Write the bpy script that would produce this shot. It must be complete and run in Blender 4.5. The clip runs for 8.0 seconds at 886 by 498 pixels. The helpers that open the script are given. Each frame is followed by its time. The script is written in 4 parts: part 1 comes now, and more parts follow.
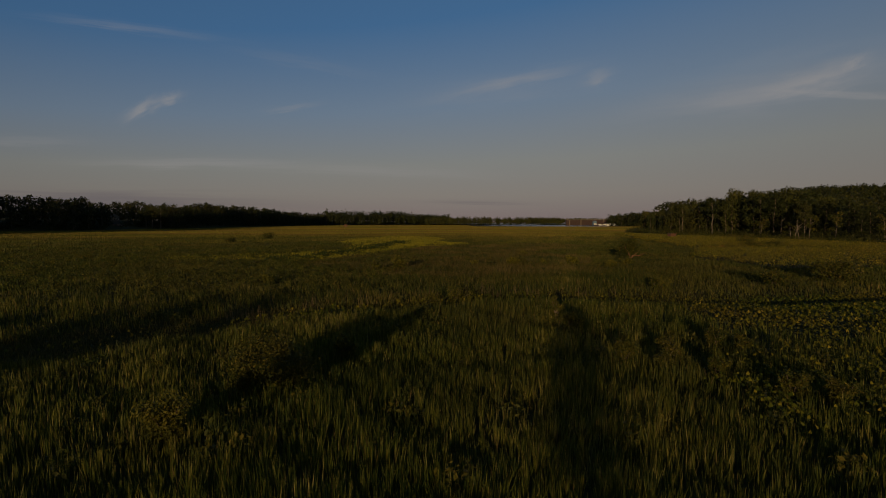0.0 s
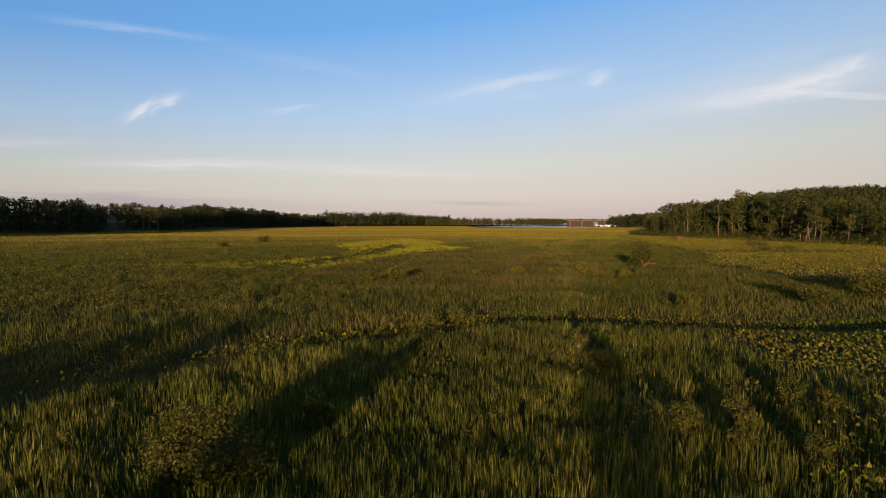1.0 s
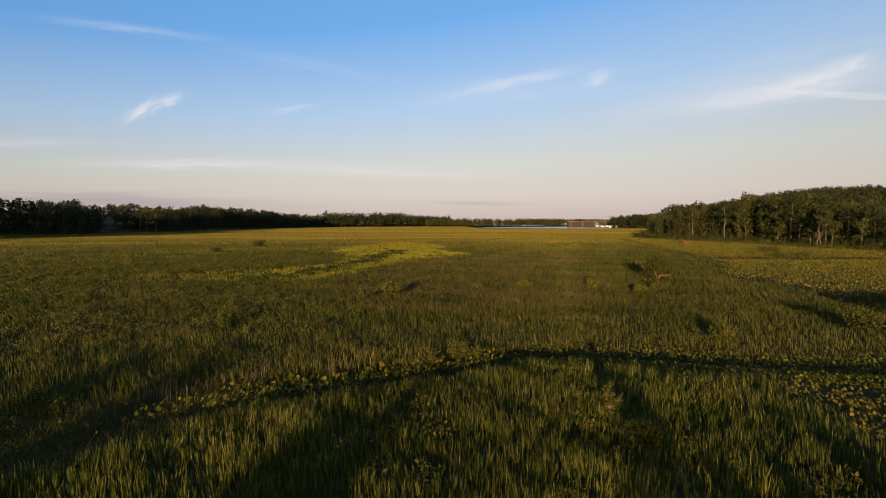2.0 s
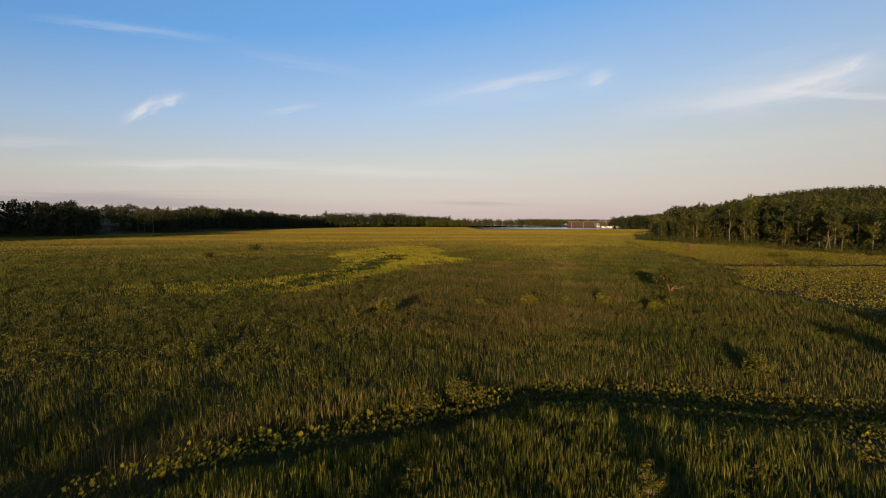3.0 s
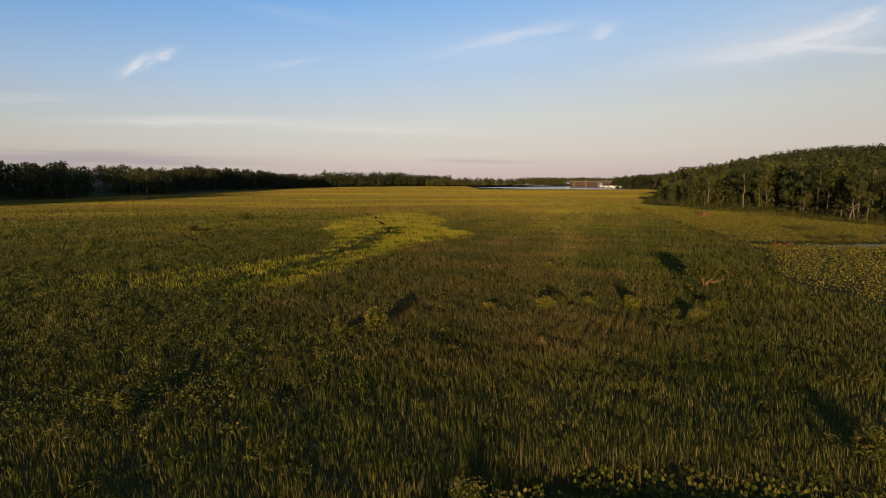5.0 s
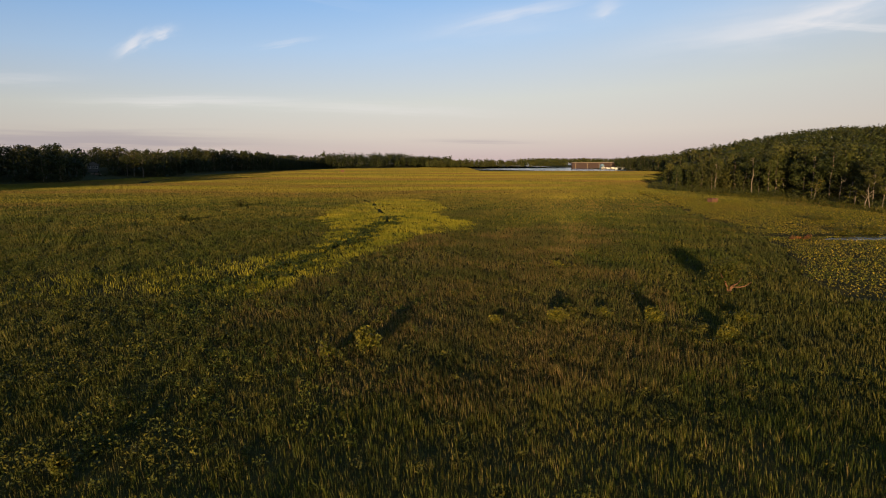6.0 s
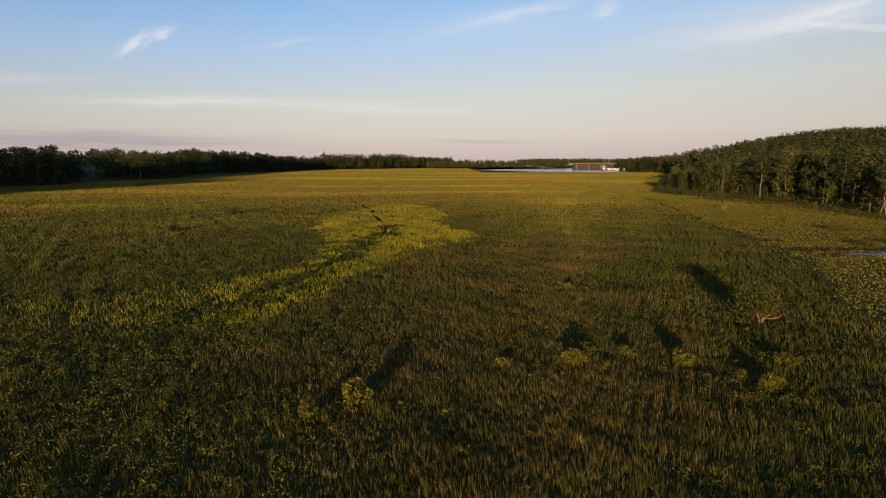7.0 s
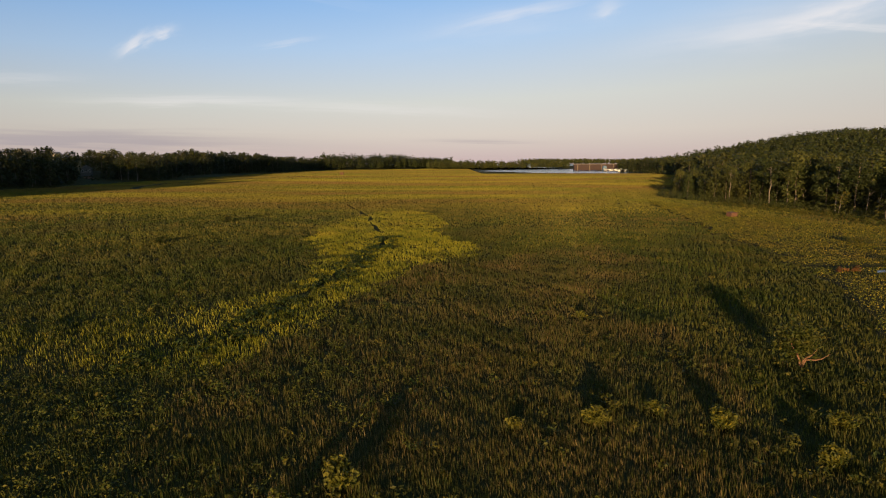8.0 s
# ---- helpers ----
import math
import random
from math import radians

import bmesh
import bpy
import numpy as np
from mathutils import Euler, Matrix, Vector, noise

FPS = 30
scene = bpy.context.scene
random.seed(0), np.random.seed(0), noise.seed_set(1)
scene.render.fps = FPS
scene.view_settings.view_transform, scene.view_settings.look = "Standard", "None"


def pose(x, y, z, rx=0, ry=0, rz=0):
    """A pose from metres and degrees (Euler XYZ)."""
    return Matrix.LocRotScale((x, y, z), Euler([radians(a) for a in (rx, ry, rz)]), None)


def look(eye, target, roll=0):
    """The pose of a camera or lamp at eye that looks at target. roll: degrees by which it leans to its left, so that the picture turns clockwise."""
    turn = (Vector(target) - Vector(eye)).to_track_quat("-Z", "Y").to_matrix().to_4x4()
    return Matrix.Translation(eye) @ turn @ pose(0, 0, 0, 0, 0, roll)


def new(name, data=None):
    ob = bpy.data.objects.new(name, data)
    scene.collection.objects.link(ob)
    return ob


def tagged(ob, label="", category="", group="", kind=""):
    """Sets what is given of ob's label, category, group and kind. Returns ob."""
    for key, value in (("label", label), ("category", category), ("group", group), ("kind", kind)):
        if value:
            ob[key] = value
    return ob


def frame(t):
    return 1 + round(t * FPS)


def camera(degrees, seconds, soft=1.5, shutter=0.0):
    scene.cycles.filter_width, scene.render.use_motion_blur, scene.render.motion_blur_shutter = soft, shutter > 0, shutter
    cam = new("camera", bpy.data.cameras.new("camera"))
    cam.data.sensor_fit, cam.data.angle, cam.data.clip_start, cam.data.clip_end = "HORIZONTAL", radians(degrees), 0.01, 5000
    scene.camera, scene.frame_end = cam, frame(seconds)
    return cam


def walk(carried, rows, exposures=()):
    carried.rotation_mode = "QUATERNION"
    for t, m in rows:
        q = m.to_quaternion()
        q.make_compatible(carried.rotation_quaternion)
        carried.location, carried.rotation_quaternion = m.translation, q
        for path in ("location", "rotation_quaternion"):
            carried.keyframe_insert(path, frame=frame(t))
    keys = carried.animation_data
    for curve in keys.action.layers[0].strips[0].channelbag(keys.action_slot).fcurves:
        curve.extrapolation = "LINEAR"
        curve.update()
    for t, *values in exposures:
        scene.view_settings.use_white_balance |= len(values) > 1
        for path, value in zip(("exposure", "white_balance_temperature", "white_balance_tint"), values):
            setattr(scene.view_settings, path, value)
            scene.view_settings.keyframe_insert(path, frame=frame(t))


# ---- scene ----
# ---------------- camera ----------------
cam = camera(77.1, 8.0, soft=1.1)
METRES, EYE, TILT, LEAN, TURN = 33.0, 4.45, -2.7, 0.0, 0.0
ROWS = [
    (0.0, 0.0, 0.0, 0.0, 0.0, -0.0, -0.0),
    (0.5, -0.0001, 0.0605, 0.0094, 0.02, 0.06, 0.03),
    (1.0, 0.0, 0.1242, 0.0238, 0.03, 0.07, 0.04),
    (1.5, 0.0004, 0.1882, 0.041, 0.04, 0.07, 0.04),
    (3.0, 0.0038, 0.3461, 0.0886, 0.07, 0.07, 0.01),
    (3.5, 0.0033, 0.397, 0.1065, 0.08, 0.06, -0.0),
    (4.0, 0.0027, 0.4498, 0.125, 0.09, -0.89, -0.0),
    (4.5, 0.0019, 0.505, 0.1445, 0.1, -2.5, 0.01),
    (6.0, 0.0001, 0.6853, 0.2052, 0.15, -6.17, 0.06),
    (6.5, -0.0005, 0.7496, 0.2266, 0.17, -6.16, 0.05),
    (7.0, -0.0014, 0.8159, 0.2488, 0.2, -6.17, 0.04),
    (7.5, -0.0024, 0.8842, 0.2719, 0.21, -6.17, 0.03),
    (8.0, -0.0025, 0.9541, 0.2953, 0.23, -6.18, 0.01),
]
GAIN = 0.6
FADE = [(0.0, -1.72), (0.1, -1.22), (0.2, -0.82), (0.3, -0.42), (0.4, -0.12), (0.5, 0.0), (2.0, 0.0), (3.0, -0.07), (4.6, -0.09), (5.8, 0.0), (8.0, 0.0)]
walk(cam, [(t, pose(0, 0, EYE, TILT, LEAN, TURN) @ pose(METRES * x, METRES * y, METRES * z, 90 + pitch, roll, yaw)) for t, x, y, z, yaw, pitch, roll in ROWS],
     [(t, GAIN + s) for t, s in FADE])

# ---------------- sky and sun ----------------
SUN_AZ, SUN_EL = 192.6, 6.0          # degrees clockwise from +y, degrees up
SKY, SUN = 0.08, 5.0
world = bpy.data.worlds.new("evening_sky")
scene.world = world
world.use_nodes = True
wn, wl = world.node_tree.nodes, world.node_tree.links


def wmath(op, a, b=None, c=None):
    n = wn.new("ShaderNodeMath")
    n.operation = op
    for i, v in enumerate((a, b, c)):
        if v is None:
            continue
        if isinstance(v, (int, float)):
            n.inputs[i].default_value = v
        else:
            wl.new(v, n.inputs[i])
    return n.outputs[0]


sky = wn.new("ShaderNodeTexSky")
sky.sky_type = "NISHITA"
sky.sun_disc = False
sky.sun_elevation, sky.sun_rotation = radians(SUN_EL), radians(SUN_AZ)
sky.air_density, sky.dust_density, sky.ozone_density = 1.0, 0.6, 1.6
way = wn.new("ShaderNodeTexCoord").outputs["Generated"]
split = wn.new("ShaderNodeSeparateXYZ")
wl.new(way, split.inputs[0])
depth = wmath("MAXIMUM", split.outputs[1], 0.08)
su, sv = wmath("DIVIDE", split.outputs[0], depth), wmath("DIVIDE", split.outputs[2], depth)
flat = wn.new("ShaderNodeCombineXYZ")
wl.new(su, flat.inputs[0]), wl.new(sv, flat.inputs[1])


def wisp(u, v, long, thick, turn, strength, grain=5.0, seed=0.0):
    """A feathered streak of cirrus round a direction of the sky."""
    m = wn.new("ShaderNodeMapping")
    m.vector_type = "TEXTURE"
    m.inputs["Location"].default_value = (u, v, 0)
    m.inputs["Rotation"].default_value = (0, 0, radians(turn))
    m.inputs["Scale"].default_value = (long, thick, 1)
    wl.new(flat.outputs[0], m.inputs["Vector"])
    n = wn.new("ShaderNodeTexNoise")
    n.noise_dimensions = "4D"
    n.inputs["W"].default_value = seed
    n.inputs["Scale"].default_value = grain * 0.4
    n.inputs["Detail"].default_value = 5
    wl.new(m.outputs[0], n.inputs["Vector"])
    s = wn.new("ShaderNodeSeparateXYZ")
    wl.new(m.outputs[0], s.inputs[0])
    off = wmath("MULTIPLY", wmath("SUBTRACT", n.outputs["Fac"], 0.5), 2.6)
    y = wmath("ADD", s.outputs[1], off)
    r = wmath("ADD", wmath("MULTIPLY", s.outputs[0], s.outputs[0]), wmath("MULTIPLY", y, y))
    g = wmath("POWER", 2.718, wmath("MULTIPLY", r, -1.5))
    return wmath("MULTIPLY", g, wmath("MULTIPLY", strength, wmath("ADD", 0.35, wmath("MULTIPLY", n.outputs["Fac"], 1.2))))


cirrus = None
for row in ((-0.535, 0.203, 0.036, 0.011, 28, 0.62, 3, 1), (-0.485, 0.220, 0.024, 0.010, 18, 0.5, 3, 2),
            (0.665, 0.255, 0.10, 0.020, 16, 0.42, 4, 3), (0.73, 0.285, 0.03, 0.012, 28, 0.35, 4, 4), (0.55, 0.225, 0.22, 0.024, 8, 0.28, 4, 5),
            (0.12, 0.250, 0.12, 0.012, 12, 0.34, 4, 6), (0.275, 0.258, 0.03, 0.014, 20, 0.30, 3, 7), (0.72, 0.228, 0.13, 0.007, -3, 0.35, 4, 8), (0.60, 0.258, 0.26, 0.045, 10, 0.16, 4, 15), (0.10, 0.238, 0.20, 0.03, 8, 0.10, 4, 16),
            (-0.56, 0.346, 0.16, 0.008, -7, 0.20, 5, 9), (-0.25, 0.285, 0.14, 0.012, -10, 0.08, 5, 10), (-0.27, 0.205, 0.05, 0.006, 8, 0.20, 4, 11),
            (-0.45, 0.107, 0.20, 0.009, 0, 0.34, 5, 12), (-0.12, 0.093, 0.22, 0.010, -2, 0.22, 5, 13), (-0.75, 0.145, 0.12, 0.010, 0, 0.16, 5, 14)):
    g = wisp(*row)
    cirrus = g if cirrus is None else wmath("ADD", cirrus, g)
cirrus = wmath("MINIMUM", cirrus, 0.8)
# the side of the sky away from the sun: rose at the rim, blue above
arch = wn.new("ShaderNodeValToRGB")
for k, (p, c) in enumerate(((0.0, (0.58, 0.45, 0.46)), (0.05, (0.68, 0.60, 0.55)), (0.11, (0.66, 0.66, 0.63)), (0.21, (0.45, 0.61, 0.83)), (0.36, (0.165, 0.42, 0.845)), (1.0, (0.04, 0.12, 0.36)))):
    e = arch.color_ramp.elements[k] if k < 2 else arch.color_ramp.elements.new(p)
    e.position, e.color = p, (*c, 1)
wl.new(wmath("MULTIPLY", split.outputs[2], wmath("SUBTRACT", 1.06, wmath("MULTIPLY", split.outputs[0], 0.36))), arch.inputs[0])
lift = wn.new("ShaderNodeVectorMath")
lift.operation = "SCALE"
wl.new(wmath("MULTIPLY", wmath("ADD", 1.05, wmath("MULTIPLY", split.outputs[0], wmath("SUBTRACT", 0.05, wmath("MULTIPLY", split.outputs[0], 0.38)))), 1 / (SKY * 2 ** GAIN)), lift.inputs["Scale"])
wl.new(arch.outputs["Color"], lift.inputs[0])
tint = wn.new("ShaderNodeMix")
tint.data_type = "RGBA"
wl.new(wmath("MULTIPLY", wmath("SMOOTH_MIN", wmath("MAXIMUM", wmath("ADD", split.outputs[1], 0.35), 0.0), 1.0, 0.1), 0.9), tint.inputs["Factor"])
wl.new(sky.outputs[0], tint.inputs["A"])
wl.new(lift.outputs[0], tint.inputs["B"])
cloud = wn.new("ShaderNodeMix")
cloud.data_type = "RGBA"
wl.new(cirrus, cloud.inputs["Factor"])
wl.new(tint.outputs["Result"], cloud.inputs["A"])
cloud.inputs["B"].default_value = (7.6, 7.2, 7.1, 1)
bank = wmath("ADD", wisp(-0.66, 0.040, 0.36, 0.016, -1, 0.9, 5, 21), wisp(0.06, 0.036, 0.10, 0.004, -1, 0.4, 5, 22))
low = wn.new("ShaderNodeMix")
low.data_type = "RGBA"
wl.new(wmath("MINIMUM", bank, 0.7), low.inputs["Factor"])
wl.new(cloud.outputs["Result"], low.inputs["A"])
low.inputs["B"].default_value = (3.3, 2.9, 3.1, 1)
wl.new(low.outputs["Result"], wn["Background"].inputs["Color"])
wn["Background"].inputs["Strength"].default_value = SKY

ang, ele = radians(SUN_AZ), radians(SUN_EL)
SUNWARD = Vector((math.sin(ang) * math.cos(ele), math.cos(ang) * math.cos(ele), math.sin(ele)))
lamp = bpy.data.lights.new("sun", "SUN")
lamp.energy, lamp.angle, lamp.color = SUN, radians(0.6), (1.0, 0.68, 0.33)
new("sun", lamp).matrix_world = look(SUNWARD * 100, (0, 0, 0))

# ---------------- materials ----------------


def material(name):
    m = bpy.data.materials.new(name)
    m.use_nodes = True
    nt = m.node_tree
    return m, nt.nodes, nt.links, nt.nodes["Principled BSDF"]


def ramp(nodes, links, fac, stops):
    r = nodes.new("ShaderNodeValToRGB")
    while len(r.color_ramp.elements) < len(stops):
        r.color_ramp.elements.new(0.5)
    for e, (p, c) in zip(r.color_ramp.elements, stops):
        e.position, e.color = p, (*c, 1)
    links.new(fac, r.inputs[0])
    return r.outputs["Color"]


def noise_tex(nodes, links, scale, detail=4, stretch=(1, 1, 1), rough=0.55):
    geo = nodes.new("ShaderNodeNewGeometry")
    mp = nodes.new("ShaderNodeMapping")
    mp.inputs["Scale"].default_value = stretch
    links.new(geo.outputs["Position"], mp.inputs["Vector"])
    n = nodes.new("ShaderNodeTexNoise")
    n.inputs["Scale"].default_value, n.inputs["Detail"].default_value, n.inputs["Roughness"].default_value = scale, detail, rough
    links.new(mp.outputs[0], n.inputs["Vector"])
    return n.outputs["Fac"]


def blend(nodes, links, fac, a, b, mode="MIX"):
    m = nodes.new("ShaderNodeMix")
    m.data_type, m.blend_type = "RGBA", mode
    for key, v in (("Factor", fac), ("A", a), ("B", b)):
        if isinstance(v, (int, float)):
            m.inputs[key].default_value = v
        elif isinstance(v, tuple):
            m.inputs[key].default_value = (*v, 1)
        else:
            links.new(v, m.inputs[key])
    return m.outputs["Result"]


def leafy(name, stops, patch=0.15, dry=(0.22, 0.15, 0.06), amount=0.35, through_light=0.38, by_object=False, stretch=(1, 1, 1), bands=None, gloss=0.25):
    """Leaves and blades: a tone for each blade, slow drifts of drier growth, and light that passes through."""
    m, nodes, links, bsdf = material(name)
    at = nodes.new("ShaderNodeAttribute")
    at.attribute_name = "tone"
    fac = at.outputs["Fac"]
    if by_object:
        info = nodes.new("ShaderNodeObjectInfo")
        add = nodes.new("ShaderNodeMath")
        add.operation = "MULTIPLY_ADD"
        add.inputs[1].default_value, add.inputs[2].default_value = 0.5, 0
        links.new(info.outputs["Random"], add.inputs[0])
        two = nodes.new("ShaderNodeMath")
        two.operation = "MULTIPLY_ADD"
        two.inputs[1].default_value = 0.5
        links.new(fac, two.inputs[0]), links.new(add.outputs[0], two.inputs[2])
        fac = two.outputs[0]
    col = ramp(nodes, links, fac, stops)
    drift = ramp(nodes, links, noise_tex(nodes, links, patch, 4, stretch), [(0.42, (0, 0, 0)), (0.66, (1, 1, 1))])
    k = nodes.new("ShaderNodeMath")
    k.operation = "MULTIPLY"
    k.inputs[1].default_value = amount
    links.new(drift, k.inputs[0])
    col = blend(nodes, links, k.outputs[0], col, dry)
    if bands:
        size, span, hue, share = bands
        on = ramp(nodes, links, noise_tex(nodes, links, size, 3, span), [(0.50, (0, 0, 0)), (0.60, (share, share, share))])
        col = blend(nodes, links, on, col, hue)
    links.new(col, bsdf.inputs["Base Color"])
    bsdf.inputs["Roughness"].default_value = 0.6
    bsdf.inputs["Specular IOR Level"].default_value = gloss
    tr = nodes.new("ShaderNodeBsdfTranslucent")
    links.new(col, tr.inputs["Color"])
    mix = nodes.new("ShaderNodeMixShader")
    mix.inputs[0].default_value = through_light
    links.new(bsdf.outputs[0], mix.inputs[1]), links.new(tr.outputs[0], mix.inputs[2])
    links.new(mix.outputs[0], nodes["Material Output"].inputs["Surface"])
    return m


def plain(name, a, b, scale=6.0, rough=0.7, bump=0.2, metal=0.0, stretch=(1, 1, 1)):
    m, nodes, links, bsdf = material(name)
    n = noise_tex(nodes, links, scale, 6, stretch)
    links.new(ramp(nodes, links, n, [(0.3, a), (0.7, b)]), bsdf.inputs["Base Color"])
    bsdf.inputs["Roughness"].default_value, bsdf.inputs["Metallic"].default_value = rough, metal
    bm = nodes.new("ShaderNodeBump")
    bm.inputs["Strength"].default_value, bm.inputs["Distance"].default_value = bump, 0.03
    links.new(n, bm.inputs["Height"])
    links.new(bm.outputs[0], bsdf.inputs["Normal"])
    return m


REED_GREEN = leafy("reed_green", [(0.0, (0.026, 0.048, 0.006)), (0.45, (0.073, 0.092, 0.008)), (0.8, (0.154, 0.150, 0.016)), (1.0, (0.24, 0.205, 0.050))], 0.06, (0.11, 0.075, 0.024), 0.35)
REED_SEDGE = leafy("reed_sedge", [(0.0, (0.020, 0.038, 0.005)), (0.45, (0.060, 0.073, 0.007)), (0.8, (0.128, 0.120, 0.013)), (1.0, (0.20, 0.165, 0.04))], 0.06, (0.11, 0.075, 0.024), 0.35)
REED_BROWN = leafy("reed_brown", [(0.0, (0.050, 0.056, 0.010)), (0.4, (0.103, 0.080, 0.020)), (0.8, (0.165, 0.110, 0.034)), (1.0, (0.25, 0.17, 0.064))], 0.09, (0.045, 0.062, 0.010), 0.5)
REED_YELLOW = leafy("reed_yellow", [(0.0, (0.11, 0.122, 0.010)), (0.5, (0.275, 0.245, 0.014)), (1.0, (0.46, 0.36, 0.03))], 0.10, (0.06, 0.085, 0.009), 0.3)
REED_FAR = leafy("reed_far", [(0.0, (0.074, 0.092, 0.010)), (0.5, (0.15, 0.138, 0.015)), (1.0, (0.24, 0.185, 0.030))], 0.018, (0.19, 0.100, 0.032), 0.8, stretch=(0.35, 1, 1), bands=(0.016, (0.35, 1, 1), (0.27, 0.225, 0.020), 0.6))
LILY = leafy("lily_leaf", [(0.0, (0.040, 0.056, 0.006)), (0.45, (0.092, 0.098, 0.010)), (0.78, (0.20, 0.165, 0.016)), (1.0, (0.40, 0.29, 0.035))], 0.12, (0.17, 0.10, 0.018), 0.35, 0.2, gloss=0.08)
CREEK_LEAF = leafy("creek_leaf", [(0.0, (0.018, 0.038, 0.006)), (0.6, (0.040, 0.060, 0.008)), (1.0, (0.115, 0.105, 0.014))], 1.0, (0.08, 0.08, 0.015), 0.35)
SHRUB = leafy("shrub_leaf", [(0.0, (0.024, 0.040, 0.005)), (0.5, (0.058, 0.066, 0.008)), (1.0, (0.145, 0.115, 0.014))], 1.0, (0.12, 0.09, 0.017), 0.35)
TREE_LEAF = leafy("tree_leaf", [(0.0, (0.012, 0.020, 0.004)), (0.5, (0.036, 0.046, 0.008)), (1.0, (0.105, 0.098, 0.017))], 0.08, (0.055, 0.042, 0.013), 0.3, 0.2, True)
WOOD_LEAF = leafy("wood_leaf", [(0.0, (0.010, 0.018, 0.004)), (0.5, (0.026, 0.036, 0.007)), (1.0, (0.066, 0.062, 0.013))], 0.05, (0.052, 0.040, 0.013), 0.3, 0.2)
GOLD_SHRUB = leafy("gold_shrub_leaf", [(0.0, (0.034, 0.048, 0.006)), (0.5, (0.085, 0.088, 0.010)), (1.0, (0.20, 0.165, 0.018))], 1.0, (0.15, 0.12, 0.017), 0.3)
HERB = leafy("herb_leaf", [(0.0, (0.026, 0.048, 0.006)), (0.5, (0.070, 0.086, 0.009)), (1.0, (0.175, 0.155, 0.019))], 0.07, (0.10, 0.070, 0.02), 0.35)
RUSTY = leafy("rusty_leaf", [(0.0, (0.10, 0.045, 0.012)), (1.0, (0.30, 0.12, 0.03))], 1.0, (0.10, 0.08, 0.02), 0.3)
STRAW = leafy("straw", [(0.0, (0.08, 0.06, 0.025)), (1.0, (0.22, 0.155, 0.08))], 0.5, (0.2, 0.15, 0.06), 0.3)
GREY_WALL = plain("grey_boards", (0.07, 0.07, 0.07), (0.12, 0.12, 0.12), 1.5, 0.8, 0.1)
PALE_WALL = plain("pale_plaster", (0.24, 0.22, 0.20), (0.32, 0.30, 0.28), 0.5, 0.8, 0.1)
PALE_ROOF = plain("pale_roof", (0.20, 0.17, 0.14), (0.28, 0.24, 0.20), 1.0, 0.8, 0.1)
BARK = plain("bark", (0.07, 0.05, 0.035), (0.17, 0.13, 0.10), 3.0, 0.9, 0.6, stretch=(3, 3, 0.6))
PALE_BARK = plain("pale_bark", (0.09, 0.072, 0.055), (0.21, 0.17, 0.135), 2.0, 0.85, 0.5, stretch=(3, 3, 0.6))
DEAD_WOOD = plain("dead_wood", (0.11, 0.05, 0.024), (0.19, 0.09, 0.042), 5.0, 0.8, 0.4)
RUST = plain("rusty_boards", (0.10, 0.04, 0.022), (0.18, 0.075, 0.042), 2.5, 0.8, 0.3)
WHITE_PAINT = plain("white_boards", (0.62, 0.62, 0.61), (0.76, 0.76, 0.75), 1.5, 0.6, 0.1)
ROOFING = plain("grey_shingles", (0.09, 0.09, 0.10), (0.16, 0.15, 0.15), 2.0, 0.85, 0.3)
BRICK_RED = plain("red_boards", (0.026, 0.014, 0.014), (0.044, 0.022, 0.021), 1.0, 0.8, 0.2)
BLUE_PAINT = plain("blue_boards", (0.07, 0.13, 0.22), (0.10, 0.18, 0.28), 1.0, 0.6, 0.1)
SAND = plain("sandy_bank", (0.16, 0.08, 0.04), (0.26, 0.14, 0.075), 0.8, 0.95, 0.3)

GLASS, nodes, links, bsdf = material("window_glass")
bsdf.inputs["Base Color"].default_value = (0.05, 0.06, 0.07, 1)
bsdf.inputs["Roughness"].default_value = 0.08

mud, nodes, links, bsdf = material("marsh_ground")
wide = noise_tex(nodes, links, 0.02, 5, (0.3, 1, 1))
fine = noise_tex(nodes, links, 1.5, 6)
col = blend(nodes, links, 0.5, ramp(nodes, links, wide, [(0.35, (0.035, 0.040, 0.008)), (0.65, (0.065, 0.050, 0.014))]),
            ramp(nodes, links, fine, [(0.3, (0.024, 0.023, 0.007)), (0.7, (0.078, 0.064, 0.019))]))
links.new(col, bsdf.inputs["Base Color"])
bsdf.inputs["Roughness"].default_value = 1.0
bsdf.inputs["Specular IOR Level"].default_value = 0.05
bump = nodes.new("ShaderNodeBump")
bump.inputs["Strength"].default_value, bump.inputs["Distance"].default_value = 0.8, 0.3
links.new(fine, bump.inputs["Height"]), links.new(bump.outputs[0], bsdf.inputs["Normal"])

WATER, nodes, links, bsdf = material("still_water")
bsdf.inputs["Base Color"].default_value = (0.015, 0.02, 0.02, 1)
bsdf.inputs["Roughness"].default_value, bsdf.inputs["IOR"].default_value = 0.16, 1.33
rip = noise_tex(nodes, links, 1.2, 3, (0.4, 1, 1))
bump = nodes.new("ShaderNodeBump")
bump.inputs["Strength"].default_value, bump.inputs["Distance"].default_value = 0.5, 0.12
links.new(rip, bump.inputs["Height"]), links.new(bump.outputs[0], bsdf.inputs["Normal"])

# ---------------- mesh helpers ----------------


